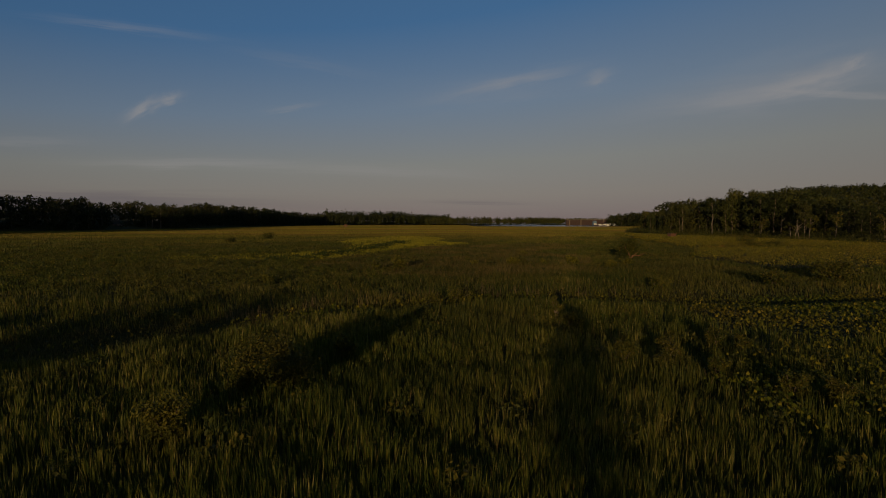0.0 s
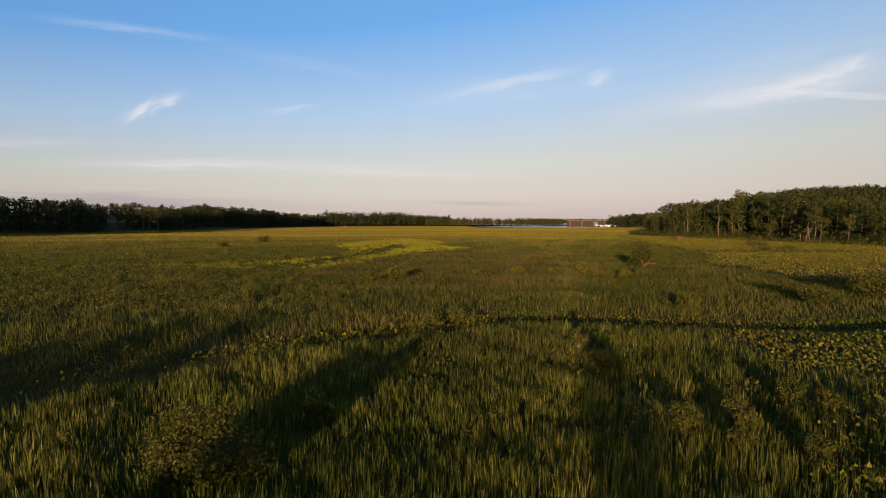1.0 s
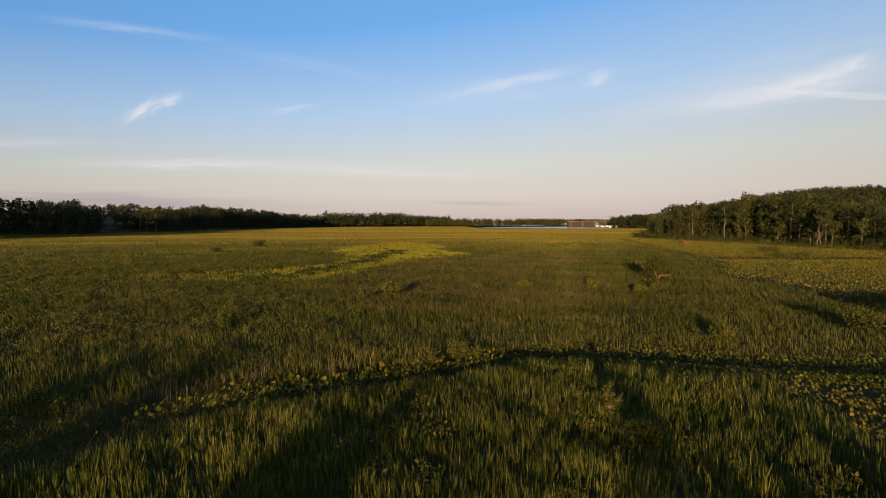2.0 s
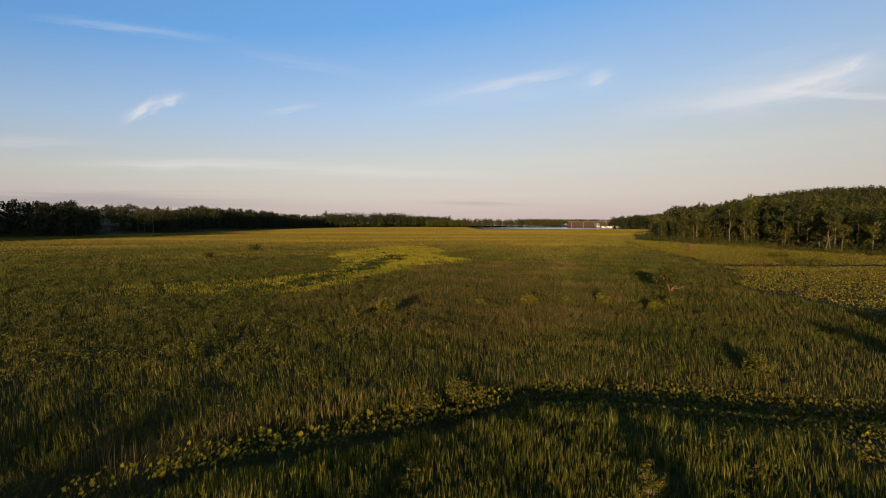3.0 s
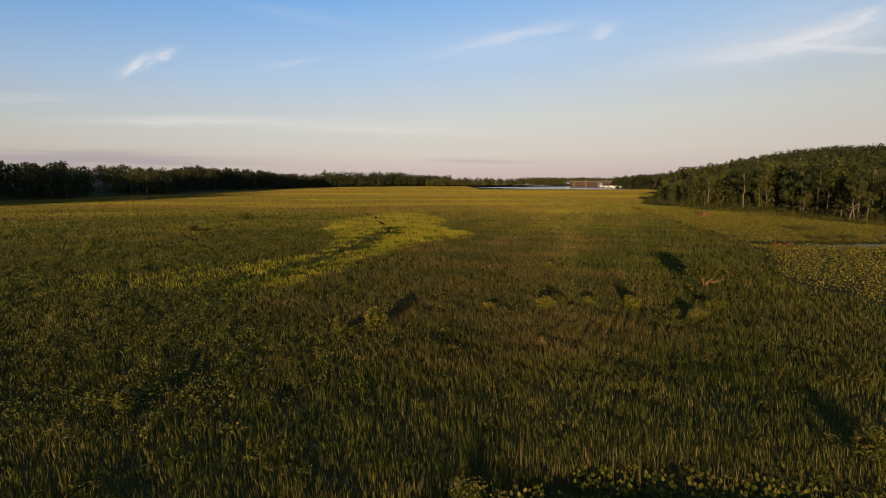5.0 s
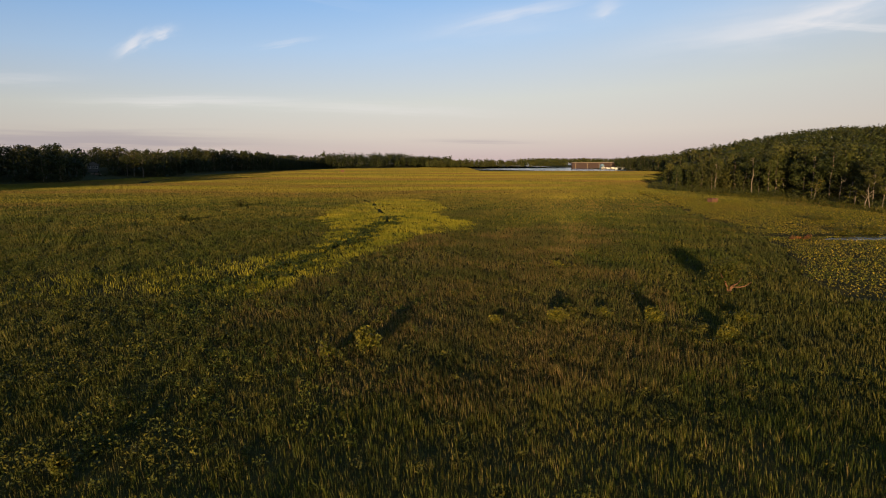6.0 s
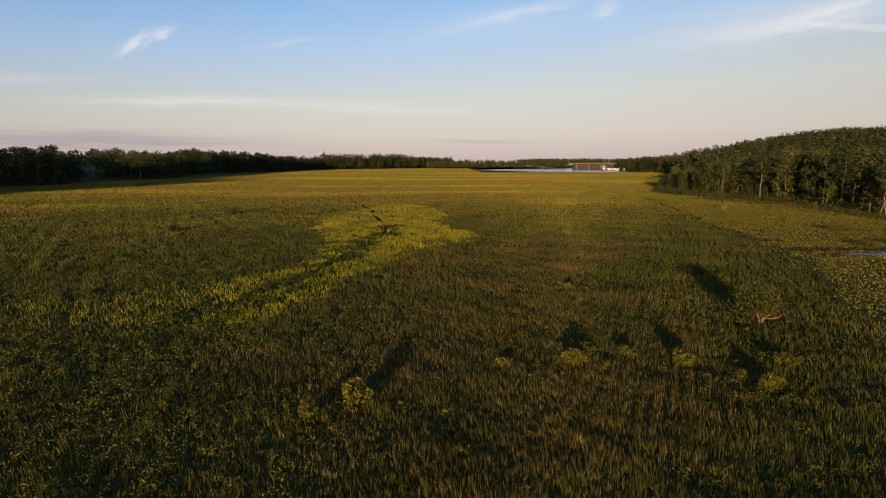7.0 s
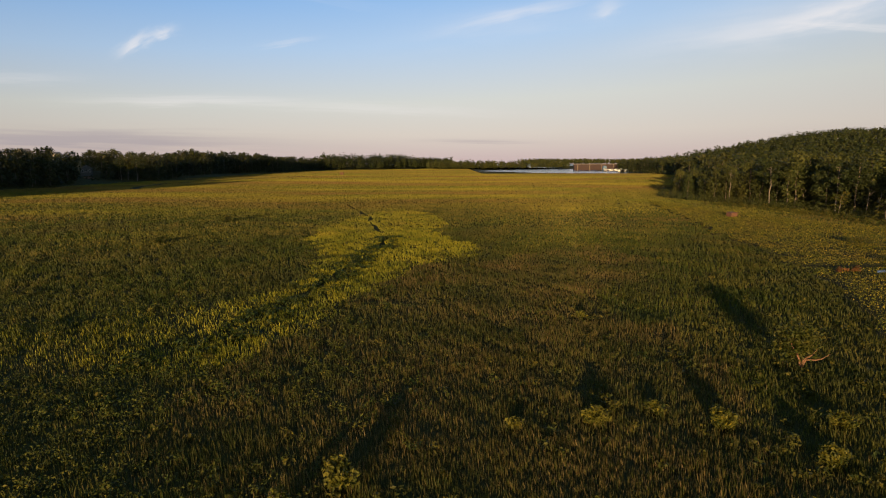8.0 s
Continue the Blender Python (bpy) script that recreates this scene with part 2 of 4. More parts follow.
def mesh_np(name, verts, tris, mat, tone=None, smooth=False):
    """A triangle mesh from arrays, with a tone for each vertex."""
    me = bpy.data.meshes.new(name)
    verts, tris = np.asarray(verts, np.float32), np.asarray(tris, np.int32)
    me.vertices.add(len(verts)), me.loops.add(tris.size), me.polygons.add(len(tris))
    me.vertices.foreach_set("co", verts.ravel())
    me.loops.foreach_set("vertex_index", tris.ravel())
    me.polygons.foreach_set("loop_start", np.arange(0, tris.size, 3, dtype=np.int32))
    me.polygons.foreach_set("use_smooth", np.full(len(tris), smooth))
    if tone is not None:
        at = me.attributes.new("tone", "FLOAT", "POINT")
        at.data.foreach_set("value", np.asarray(tone, np.float32))
    me.update(calc_edges=True)
    me.materials.append(mat)
    return me


def part(name, data, parent, label=""):
    ob = new(name, data)
    ob.parent = parent
    return tagged(ob, label)


def base(name, x, y, z, label, category, group=""):
    ob = new(name)
    ob.matrix_basis = pose(x, y, z)
    return tagged(ob, label, category, group)


def tube(points, radii, sides=6):
    """A tapered limb along points."""
    p = np.asarray(points, float)
    verts, tris = [], []
    for i, (c, r) in enumerate(zip(p, radii)):
        d = p[min(i + 1, len(p) - 1)] - p[max(i - 1, 0)]
        d = d / (np.linalg.norm(d) + 1e-9)
        a = np.cross(d, (0.3, 1, 0.1))
        a = a / (np.linalg.norm(a) + 1e-9)
        b = np.cross(d, a)
        for k in range(sides):
            t = 2 * math.pi * k / sides
            verts.append(c + r * (math.cos(t) * a + math.sin(t) * b))
        if i:
            for k in range(sides):
                q, s = (i - 1) * sides + k, (i - 1) * sides + (k + 1) % sides
                tris += [(q, s, s + sides), (q, s + sides, q + sides)]
    return np.array(verts), np.array(tris)


def join(pieces):
    verts, tris, n = [], [], 0
    for v, t in pieces:
        verts.append(v), tris.append(t + n)
        n += len(v)
    return np.concatenate(verts), np.concatenate(tris)


def leaves(rng, centres, size, droop=0.3, outward=None):
    """Small pointed four-cornered leaves or sprays at the centres."""
    n = len(centres)
    d = rng.normal(size=(n, 3))
    if outward is not None:
        d = d * 0.8 + outward
    d /= np.linalg.norm(d, axis=1)[:, None]
    a = np.cross(d, rng.normal(size=(n, 3)))
    a /= np.linalg.norm(a, axis=1)[:, None] + 1e-9
    b = np.cross(d, a)
    s = size * rng.uniform(0.6, 1.4, n)[:, None]
    v = np.stack([centres - a * s, centres - b * s * 0.55 + a * s * 0.1, centres + a * s - d * s * droop, centres + b * s * 0.55 + a * s * 0.1], 1).reshape(-1, 3)
    i = np.arange(n)[:, None] * 4
    t = np.concatenate([i + [0, 1, 2], i + [0, 2, 3]])
    return v, t


def box(bm, x0, y0, z0, x1, y1, z1, bev=0.0):
    m = bmesh.ops.create_cube(bm, size=1, matrix=Matrix.Translation(((x0 + x1) / 2, (y0 + y1) / 2, (z0 + z1) / 2)) @ Matrix.Diagonal((x1 - x0, y1 - y0, z1 - z0, 1)))
    if bev:
        bmesh.ops.bevel(bm, geom=list({e for v in m["verts"] for e in v.link_edges}), offset=bev, segments=1, affect="EDGES")


def bm_mesh(name, bm, mat):
    me = bpy.data.meshes.new(name)
    bm.to_mesh(me), bm.free()
    me.materials.append(mat)
    return me


def inside(poly, x, y):
    """Which of the points lie in the polygon."""
    hit = np.zeros(len(x), bool)
    for (ax, ay), (bx, by) in zip(poly, poly[1:] + poly[:1]):
        c = (ay > y) != (by > y)
        hit ^= c & (x < (bx - ax) * (y - ay) / ((by - ay) or 1e-9) + ax)
    return hit


def near_line(line, x, y):
    """The distance from the points to a broken line, and how far along it they lie (0 to 1)."""
    best, along = np.full(len(x), 1e9), np.zeros(len(x))
    for i, ((ax, ay), (bx, by)) in enumerate(zip(line, line[1:])):
        dx, dy = bx - ax, by - ay
        t = np.clip(((x - ax) * dx + (y - ay) * dy) / (dx * dx + dy * dy), 0, 1)
        d = np.hypot(x - ax - t * dx, y - ay - t * dy)
        along = np.where(d < best, (i + t) / (len(line) - 1), along)
        best = np.minimum(best, d)
    return best, along


def waves(x, y, size, seed):
    """A smooth random field between about -1 and 1 that varies over size metres."""
    r = np.random.default_rng(seed)
    s = np.zeros(len(x))
    for k in range(7):
        a, f, p = r.uniform(0, 6.28), r.uniform(0.6, 1.7) * 6.28 / size, r.uniform(0, 6.28)
        s += np.sin((x * math.cos(a) + y * math.sin(a)) * f + p)
    return s / 3.5


# ---------------- the plan ----------------
DITCH = [(-60, 6), (-32, 11), (-21, 16.5), (-13, 22), (-9.5, 26.5), (-5, 29), (-1, 31), (3, 33.8), (8, 33.6), (13, 32), (18, 31), (26, 33), (45, 40), (80, 52)]
CREEK = [(-30, 200), (-17, 158), (-16.5, 150), (-14.5, 143), (-12.5, 134), (-9.5, 127), (-10.2, 121), (-9.6, 114), (-11.5, 104), (-12.3, 92), (-14.3, 80), (-15.6, 71), (-20, 66)]
CUT = [(-150, 300), (-159, 320), (-168, 367), (-164, 397), (-158, 460), (-122, 560), (-96, 610)]
YELLOW = [(6, 110), (5, 116), (3, 121), (-3, 129), (-1, 140), (0, 153), (-7, 176), (-15, 186), (-20, 158), (-25, 140), (-23, 125), (-18, 110), (-16, 99), (-15, 88), (-19.5, 81), (-25, 77), (-36, 70), (-34, 62), (-15.5, 65), (-11.5, 68.5), (-9.6, 77), (-6.4, 90), (-2, 101)]
BROWN = [(-9, 98), (4, 102), (24, 117), (27, 97), (14, 84), (17, 66), (14, 48), (2, 44), (-5, 48), (-15, 55), (-14, 70)]
LILY_FIELD = [(66, 214), (60, 190), (53, 150), (48, 129), (44.8, 104), (38.4, 83.5), (30.4, 66.5), (32, 52), (60, 58), (84, 75), (85, 118), (82, 138), (76, 150), (73, 165), (68, 190)]
LILY_NEAR = [(12.5, 30.5), (18, 31.5), (26, 34), (40, 38), (40, 27), (25, 22), (14, 20.5), (11, 23)]
POND = [(49.8, 95.2), (51, 96.6), (54, 97.6), (62, 98.2), (65, 96.4), (61, 94.8), (54, 94.4)]
EDGE_RIGHT = [(239, 775), (237, 720), (232, 660), (228, 600), (215, 540), (170, 420), (128, 330), (98, 275), (85, 246), (80, 231), (81, 222), (87, 206), (93, 190), (96.5, 175), (97.5, 157), (96.5, 145), (97, 118), (100, 90), (110, 60)]
EDGE_LEFT = [(-43, 1150), (-92, 1066), (-172, 993), (-197, 928), (-206, 700), (-226, 612), (-200, 440), (-193, 412), (-215, 408), (-222, 385), (-196, 312), (-215, 285), (-240, 262), (-262, 200), (-250, 120)]


def rise(x, y):
    """The height of the ground."""
    x, y = np.asarray(x, float), np.asarray(y, float)
    shape = x.shape
    x, y = x.ravel(), y.ravel()
    up = np.clip((x - 230) / 370, 0, 1)
    z = 46 * up * up * (3 - 2 * up) * np.exp(-(np.minimum(y - 830, 0) / 190) ** 2 - (np.maximum(y - 830, 0) / 500) ** 2)
    d, _ = near_line(EDGE_LEFT, x, y)
    left = inside(EDGE_LEFT + [(-2000, 100), (-2000, 1150)], x, y)
    z += np.where(left, np.clip(d * 0.22, 0, 6) + np.clip((d - 120) * 0.08, 0, 13), 0)
    d, _ = near_line(DITCH, x, y)
    z -= 0.75 * np.exp(-(d / (2.0 + 1.4 * np.clip((-6 - x) / 5, 0, 1))) ** 2) * (y < 80)
    return z.reshape(shape)


# ground, one sheet out to the horizon
gx = np.concatenate([-np.geomspace(4600, 62, 34), np.arange(-60, 61, 1.5), np.geomspace(62, 4600, 34)])
gy = np.concatenate([-np.geomspace(3000, 22, 14), np.arange(-20, 81, 1.5), np.geomspace(82, 4900, 60)])
X, Y = np.meshgrid(gx, gy)
Z = rise(X, Y)
nx, ny = len(gx), len(gy)
i = (np.arange(ny - 1)[:, None] * nx + np.arange(nx - 1)).ravel()
ground = new("ground", mesh_np("ground", np.stack([X, Y, Z], -1).reshape(-1, 3), np.concatenate([np.stack([i, i + 1, i + nx + 1], 1), np.stack([i, i + nx + 1, i + nx], 1)]), mud, smooth=True))
tagged(ground, "dark wet marsh ground under the reeds", "ground", kind="structure")


def sheet(name, poly, z, mat, label):
    bm = bmesh.new()
    bm.faces.new([bm.verts.new((x, y, z)) for x, y in poly])
    bmesh.ops.triangulate(bm, faces=bm.faces[:])
    ob = new(name, bm_mesh(name, bm, mat))
    return tagged(ob, label, "water", kind="structure")


sheet("water_river", [(45, 830), (70, 790), (110, 700), (165, 676), (215, 672), (330, 700), (330, 800), (900, 1500), (2500, 2500), (2500, 3600), (-1500, 3600), (0, 2300), (245, 1160), (235, 1080), (160, 1010), (90, 960)], 0.06, WATER, "pale blue river reflecting the evening sky")
sheet("water_pond", POND, 0.06, WATER, "small open pool reflecting sky among lily leaves")

# ---------------- reeds ----------------


def reach(x, y):
    """How far off the growth is passed, roughly: it sets how coarse it may be."""
    yc = np.clip(np.minimum((y - 9) / 1.35, y - np.abs(x) / 0.8), 0, 31)
    return np.sqrt(x * x + (y - yc) ** 2 + (4.2 + 0.26 * yc) ** 2)


def scatter(seed, count, x0, x1, y0, y1):
    r = np.random.default_rng(seed)
    return r, r.uniform(x0, x1, count), r.uniform(y0, y1, count)


def blades(rng, x, y, height, width, lean, tone, slim=None, a=None):
    """Bent tapering blades, widest at the middle; slim ones bulge to one side only."""
    n = len(x)
    a = rng.uniform(0, 2 * math.pi, n) if a is None else a
    face = rng.normal(0, 0.9, n)
    w = np.stack([np.cos(face), np.sin(face), np.zeros(n)], 1) * (width / 2)[:, None]
    away = np.stack([np.cos(a), np.sin(a), np.zeros(n)], 1) * (lean * height)[:, None]
    foot = np.stack([x, y, rise(x, y) - 0.03], 1)
    up = np.zeros((n, 3))
    up[:, 2] = height
    mid, tip = foot + up * 0.4 + away * 0.2, foot + up + away
    v = np.stack([foot, mid + w, tip, mid - w], 1).reshape(-1, 3)
    k = np.arange(n)[:, None] * 4
    if slim is None:
        slim = np.zeros(n, bool)
    full = np.concatenate([k[~slim] + [0, 1, 3], k[~slim] + [3, 1, 2], k[slim] + [0, 1, 2]])
    used = np.unique(full)
    back = np.zeros(4 * n, np.int64)
    back[used] = np.arange(len(used))
    return v[used], back[full], np.repeat(tone, 4)[used]


def tufts(x, y, size):
    """Draws the points together into uneven tufts: new places, the way out of the tuft, and a number from 0 to 1 for each tuft."""
    u, v = x + waves(x, y, 2.3, 95) * 0.5 + waves(x, y, 0.8, 97) * 0.2, y + waves(x, y, 2.1, 96) * 0.5 + waves(x, y, 0.7, 98) * 0.2
    row, col = np.floor(v / size), np.floor(u / size)
    pick = [np.mod(np.sin(col * p + row * q) * 43758.5453, 1.0) for p, q in ((12.9898, 78.233), (39.346, 11.135), (73.156, 52.235))]
    dx, dy = (col + pick[0]) * size - u, (row + pick[1]) * size - v
    return x + dx * 0.3, y + dy * 0.3, np.arctan2(-dy, -dx), pick[2]


def forb_share(x, y):
    """Where broad-leaved herbs take the place of the reeds (0 to 1)."""
    side = np.clip((-3 - x + 0.12 * (y - 40)) / 8, 0, 1) * np.clip((y - 33) / 8, 0, 1) * np.clip((98 - y) / 25, 0, 1)
    return side * np.clip(0.65 + 0.7 * waves(x, y, 13, 71), 0, 1)


cells = []
rng = np.random.default_rng(11)
for ya, yb in ((3, 12), (12, 20), (20, 30), (30, 42), (42, 56), (56, 75), (75, 100), (100, 140), (140, 200), (200, 300), (300, 450), (450, 760), (760, 1150)):
    xs = 0.83 * yb + 4
    s_mid = reach(np.array([0.0, xs * 0.5]), np.array([(ya + yb) / 2] * 2)).min()
    dens = 430 * (10 / s_mid) ** 1.5
    dens = max(dens, 0.55 if ya < 300 else 0.27 if ya < 450 else 0.12)
    if s_mid > 22:
        dens *= 2.0 if ya < 140 else 1.5
    n = int(dens * 2 * xs * (yb - ya) * (1.1 if ya < 42 else 1.0))
    x, y = rng.uniform(-xs, xs, n), rng.uniform(ya, yb, n)
    s = reach(x, y)
    keep = (np.abs(x) < 0.83 * y + 4) & (rng.uniform(size=n) < np.clip((s_mid / s) ** 1.5, 0.12 if ya > 130 else 0.02, 1))
    cells.append((x[keep], y[keep]))
# coarser growth to both sides and behind
for n, x1, y0, y1 in ((56000, 110, -30, 115), (30000, 260, -70, 310)):
    x, y = rng.uniform(-x1, x1, n), rng.uniform(y0, y1, n)
    keep = np.abs(x) > 0.83 * y + 4
    cells.append((x[keep], y[keep]))
x, y = np.concatenate([c[0] for c in cells]), np.concatenate([c[1] for c in cells])
# growth in clumps
clump = waves(x, y, 2.2, 3) * 0.5 + waves(x, y, 0.9, 4) * 0.5
keep = rng.uniform(size=len(x)) < 0.74 + 0.48 * clump
x, y, clump = x[keep], y[keep], clump[keep]
jx, jy = x + waves(x, y, 6, 5) * 1.2, y + waves(x, y, 6, 6) * 1.6
dd, along = near_line(DITCH, x, y)
wet = dd < np.where(x < -7, 2.7, np.where(x > 4, 1.7, 1.1)) + waves(x, y, 3, 7) * 0.35
lily = inside(LILY_FIELD, jx, jy) | inside(LILY_NEAR, jx, jy)
dc, _ = near_line(CREEK, x, y)
wet |= (dc < np.where(y > 118, 0.3, 0.5) + 0.35 * waves(x, y, 9, 8)) & (y > 78)
wet |= near_line(CUT, x, y)[0] < 2.2 + 1.2 * waves(x, y, 25, 12)
wet |= inside(POND, x, y)
river = (y > 660) & (x > 40)
dry = ((inside(EDGE_RIGHT + [(2000, 60), (2000, 900), (260, 900)], x, y)) | inside(EDGE_LEFT + [(-2000, 100), (-2000, 1150)], x, y))
forbs = forb_share(x, y)
keep = ~(wet | lily | river | dry) & (rng.uniform(size=len(x)) > 0.62 * forbs)
x, y, jx, jy, clump = x[keep], y[keep], jx[keep], jy[keep], clump[keep]
s = np.where(np.abs(x) > 0.83 * y + 4, np.maximum(reach(x, y), 60), reach(x, y))
jx, jy = jx + rng.normal(0, 0.3, len(x)), jy + rng.normal(0, 0.7, len(x))
yellow = inside(YELLOW, jx + waves(x, y, 11, 50) * 0.7 + waves(x, y, 4, 52) * 0.4, jy + waves(x, y, 13, 51) * 1.2)
brown = inside(BROWN, jx, jy)
far = y > 175 + waves(x, y, 60, 9) * 30 + rng.uniform(-60, 60, len(x))
mixin = rng.uniform(size=len(x))
yellow &= mixin > np.clip((-15 - x) / 14, 0, 0.72) * (y < 100)
brown = brown & (mixin < 0.76) | (~yellow & ~brown & (mixin > 0.93))
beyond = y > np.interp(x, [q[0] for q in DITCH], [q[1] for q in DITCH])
kinds = (("reeds_yellow", yellow & ~far, REED_YELLOW, 0.95, "bright yellow-green marsh grass in low sunlight"),
         ("reeds_brown", brown & ~yellow & ~far, REED_BROWN, 1.0, "brown seeding marsh grass standing among green reeds"),
         ("reeds_green", ~brown & ~yellow & ~far & ~beyond, REED_GREEN, 1.1, "tall green cattail reeds in dense clumps"),
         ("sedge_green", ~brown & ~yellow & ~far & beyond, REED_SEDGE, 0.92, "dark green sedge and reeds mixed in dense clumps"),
         ("reeds_far", far, REED_FAR, 1.0, "distant yellow-green and russet marsh grass"))
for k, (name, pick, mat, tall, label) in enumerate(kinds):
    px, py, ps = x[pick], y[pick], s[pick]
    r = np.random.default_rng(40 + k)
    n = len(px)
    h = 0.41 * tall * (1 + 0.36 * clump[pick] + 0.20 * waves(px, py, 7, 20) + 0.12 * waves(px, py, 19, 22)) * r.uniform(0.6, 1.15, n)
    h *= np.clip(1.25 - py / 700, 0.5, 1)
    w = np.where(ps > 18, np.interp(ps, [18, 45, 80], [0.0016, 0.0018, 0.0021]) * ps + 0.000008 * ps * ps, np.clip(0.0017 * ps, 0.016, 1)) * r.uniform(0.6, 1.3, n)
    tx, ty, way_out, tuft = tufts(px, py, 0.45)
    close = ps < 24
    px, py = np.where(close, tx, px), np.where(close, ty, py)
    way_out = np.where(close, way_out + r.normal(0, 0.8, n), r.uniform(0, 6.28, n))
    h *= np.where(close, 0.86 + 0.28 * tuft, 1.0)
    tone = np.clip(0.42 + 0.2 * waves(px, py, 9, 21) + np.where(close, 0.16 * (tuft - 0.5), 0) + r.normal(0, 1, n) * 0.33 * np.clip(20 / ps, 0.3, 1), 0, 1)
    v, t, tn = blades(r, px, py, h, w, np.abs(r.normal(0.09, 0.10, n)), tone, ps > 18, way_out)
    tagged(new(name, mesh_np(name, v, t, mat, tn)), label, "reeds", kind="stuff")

# ---------------- lilies ----------------


def lily_mesh(name, seed, x, y, size, height, simple=False, warm=0.42):
    """Heart-shaped leaves held up on the slant over the water."""
    r = np.random.default_rng(seed)
    n = len(x)
    az = r.normal(radians(SUN_AZ - 180) * -1, 0.9, n) + math.pi / 2
    tilt = r.uniform(0.2, 1.25, n)
    d = np.stack([np.cos(az), np.sin(az), np.zeros(n)], 1)
    side = np.stack([-np.sin(az), np.cos(az), np.zeros(n)], 1)
    up = np.array([0, 0, 1.0])
    ax = d * np.cos(tilt)[:, None] + up * np.sin(tilt)[:, None]
    nor = np.cross(ax, side)
    c = np.stack([x, y, rise(x, y) + height], 1)
    s = (size * r.uniform(0.6, 1.25, n))[:, None]
    v = np.stack([c - ax * s * 0.35, c - ax * s * 0.55 + side * s * 0.35, c + side * s * 0.5 + nor * s * 0.08, c + ax * s * 0.8, c - side * s * 0.5 + nor * s * 0.08, c - ax * s * 0.55 - side * s * 0.35], 1).reshape(-1, 3)
    tone = np.clip(r.normal(warm, 0.25, n), 0, 1)
    if simple:
        v = v.reshape(n, 6, 3)[:, [0, 2, 3, 4]].reshape(-1, 3)
        k = np.arange(n)[:, None] * 4
        return mesh_np(name, v, np.concatenate([k + [0, 1, 2], k + [0, 2, 3]]), LILY, np.repeat(tone, 4))
    k = np.arange(n)[:, None] * 6
    t = np.concatenate([k + [0, 1, 2], k + [0, 2, 3], k + [0, 3, 4], k + [0, 4, 5]])
    return mesh_np(name, v, t, LILY, np.repeat(tone, 6))


r, x, y = scatter(60, 330000, 30, 95, 50, 216)
keep = inside(LILY_FIELD, x + waves(x, y, 6, 5) * 1.2, y + waves(x, y, 6, 6) * 1.6) & ~inside(POND, x, y) & (r.uniform(size=len(x)) < 0.85 + 0.4 * waves(x, y, 7, 30))
x, y = x[keep], y[keep]
low = (x > 43) & (x < 68) & (y > 91.8) & (y < 98.5)
tagged(new("lily_field", lily_mesh("lily_field", 61, x, y, 0.085 + 0.00045 * y, np.where(low, 0.03, 0.22) + r.uniform(0, 0.45, len(x)) * np.where(low, 0.25, 1), True, 0.52)), "yellowing water lily leaves covering shallow water", "water lilies", kind="stuff")
r, x, y = scatter(62, 54000, 8, 42, 19, 40)
keep = inside(LILY_NEAR, x + waves(x, y, 6, 5) * 1.2, y + waves(x, y, 6, 6) * 1.6) & (r.uniform(size=len(x)) < 0.7 + 0.5 * waves(x, y, 3, 31))
x, y = x[keep], y[keep]
tagged(new("lily_bed", lily_mesh("lily_bed", 63, x, y, np.full(len(x), 0.095), 0.05 + r.uniform(0, 0.35, len(x)), False, 0.30)), "broad yellow-green lily leaves crowded beside the ditch", "water lilies", kind="stuff")
r, x, y = scatter(66, 9000, 4, 17, 9, 20)
keep = inside([(5.5, 12), (11.5, 9.5), (16, 14), (13, 19), (8.5, 16.5)], x + waves(x, y, 3, 5) * 0.8, y + waves(x, y, 3, 6) * 0.8) & (r.uniform(size=len(x)) < 0.3 + 0.6 * waves(x, y, 2, 33))
x, y = x[keep], y[keep]
tagged(new("arum_patch", lily_mesh("arum_patch", 67, x, y, np.full(len(x), 0.075), 0.28 + r.uniform(0, 0.3, len(x)), False, 0.36)), "upright yellow-green arum leaves among the reeds", "water plants", kind="stuff")
r, x, y = scatter(64, 190000, -40, 30, 8, 38)
dd, al = near_line(DITCH, x, y)
keep = (dd < np.where(x > 4, 1.7, 0.75)) & (r.uniform(size=len(x)) < np.where(x < -8, 0.10, np.where(x > 4, 0.8, 0.5)))
x, y = x[keep], y[keep]
tagged(new("ditch_lilies", lily_mesh("ditch_lilies", 65, x, y, np.full(len(x), 0.105), np.where(x < 3, 0.42, 0.2) + r.uniform(0, 0.3, len(x)), False, 0.15)), "broad lily leaves filling the narrow ditch", "water lilies", kind="stuff")

# ---------------- trees ----------------


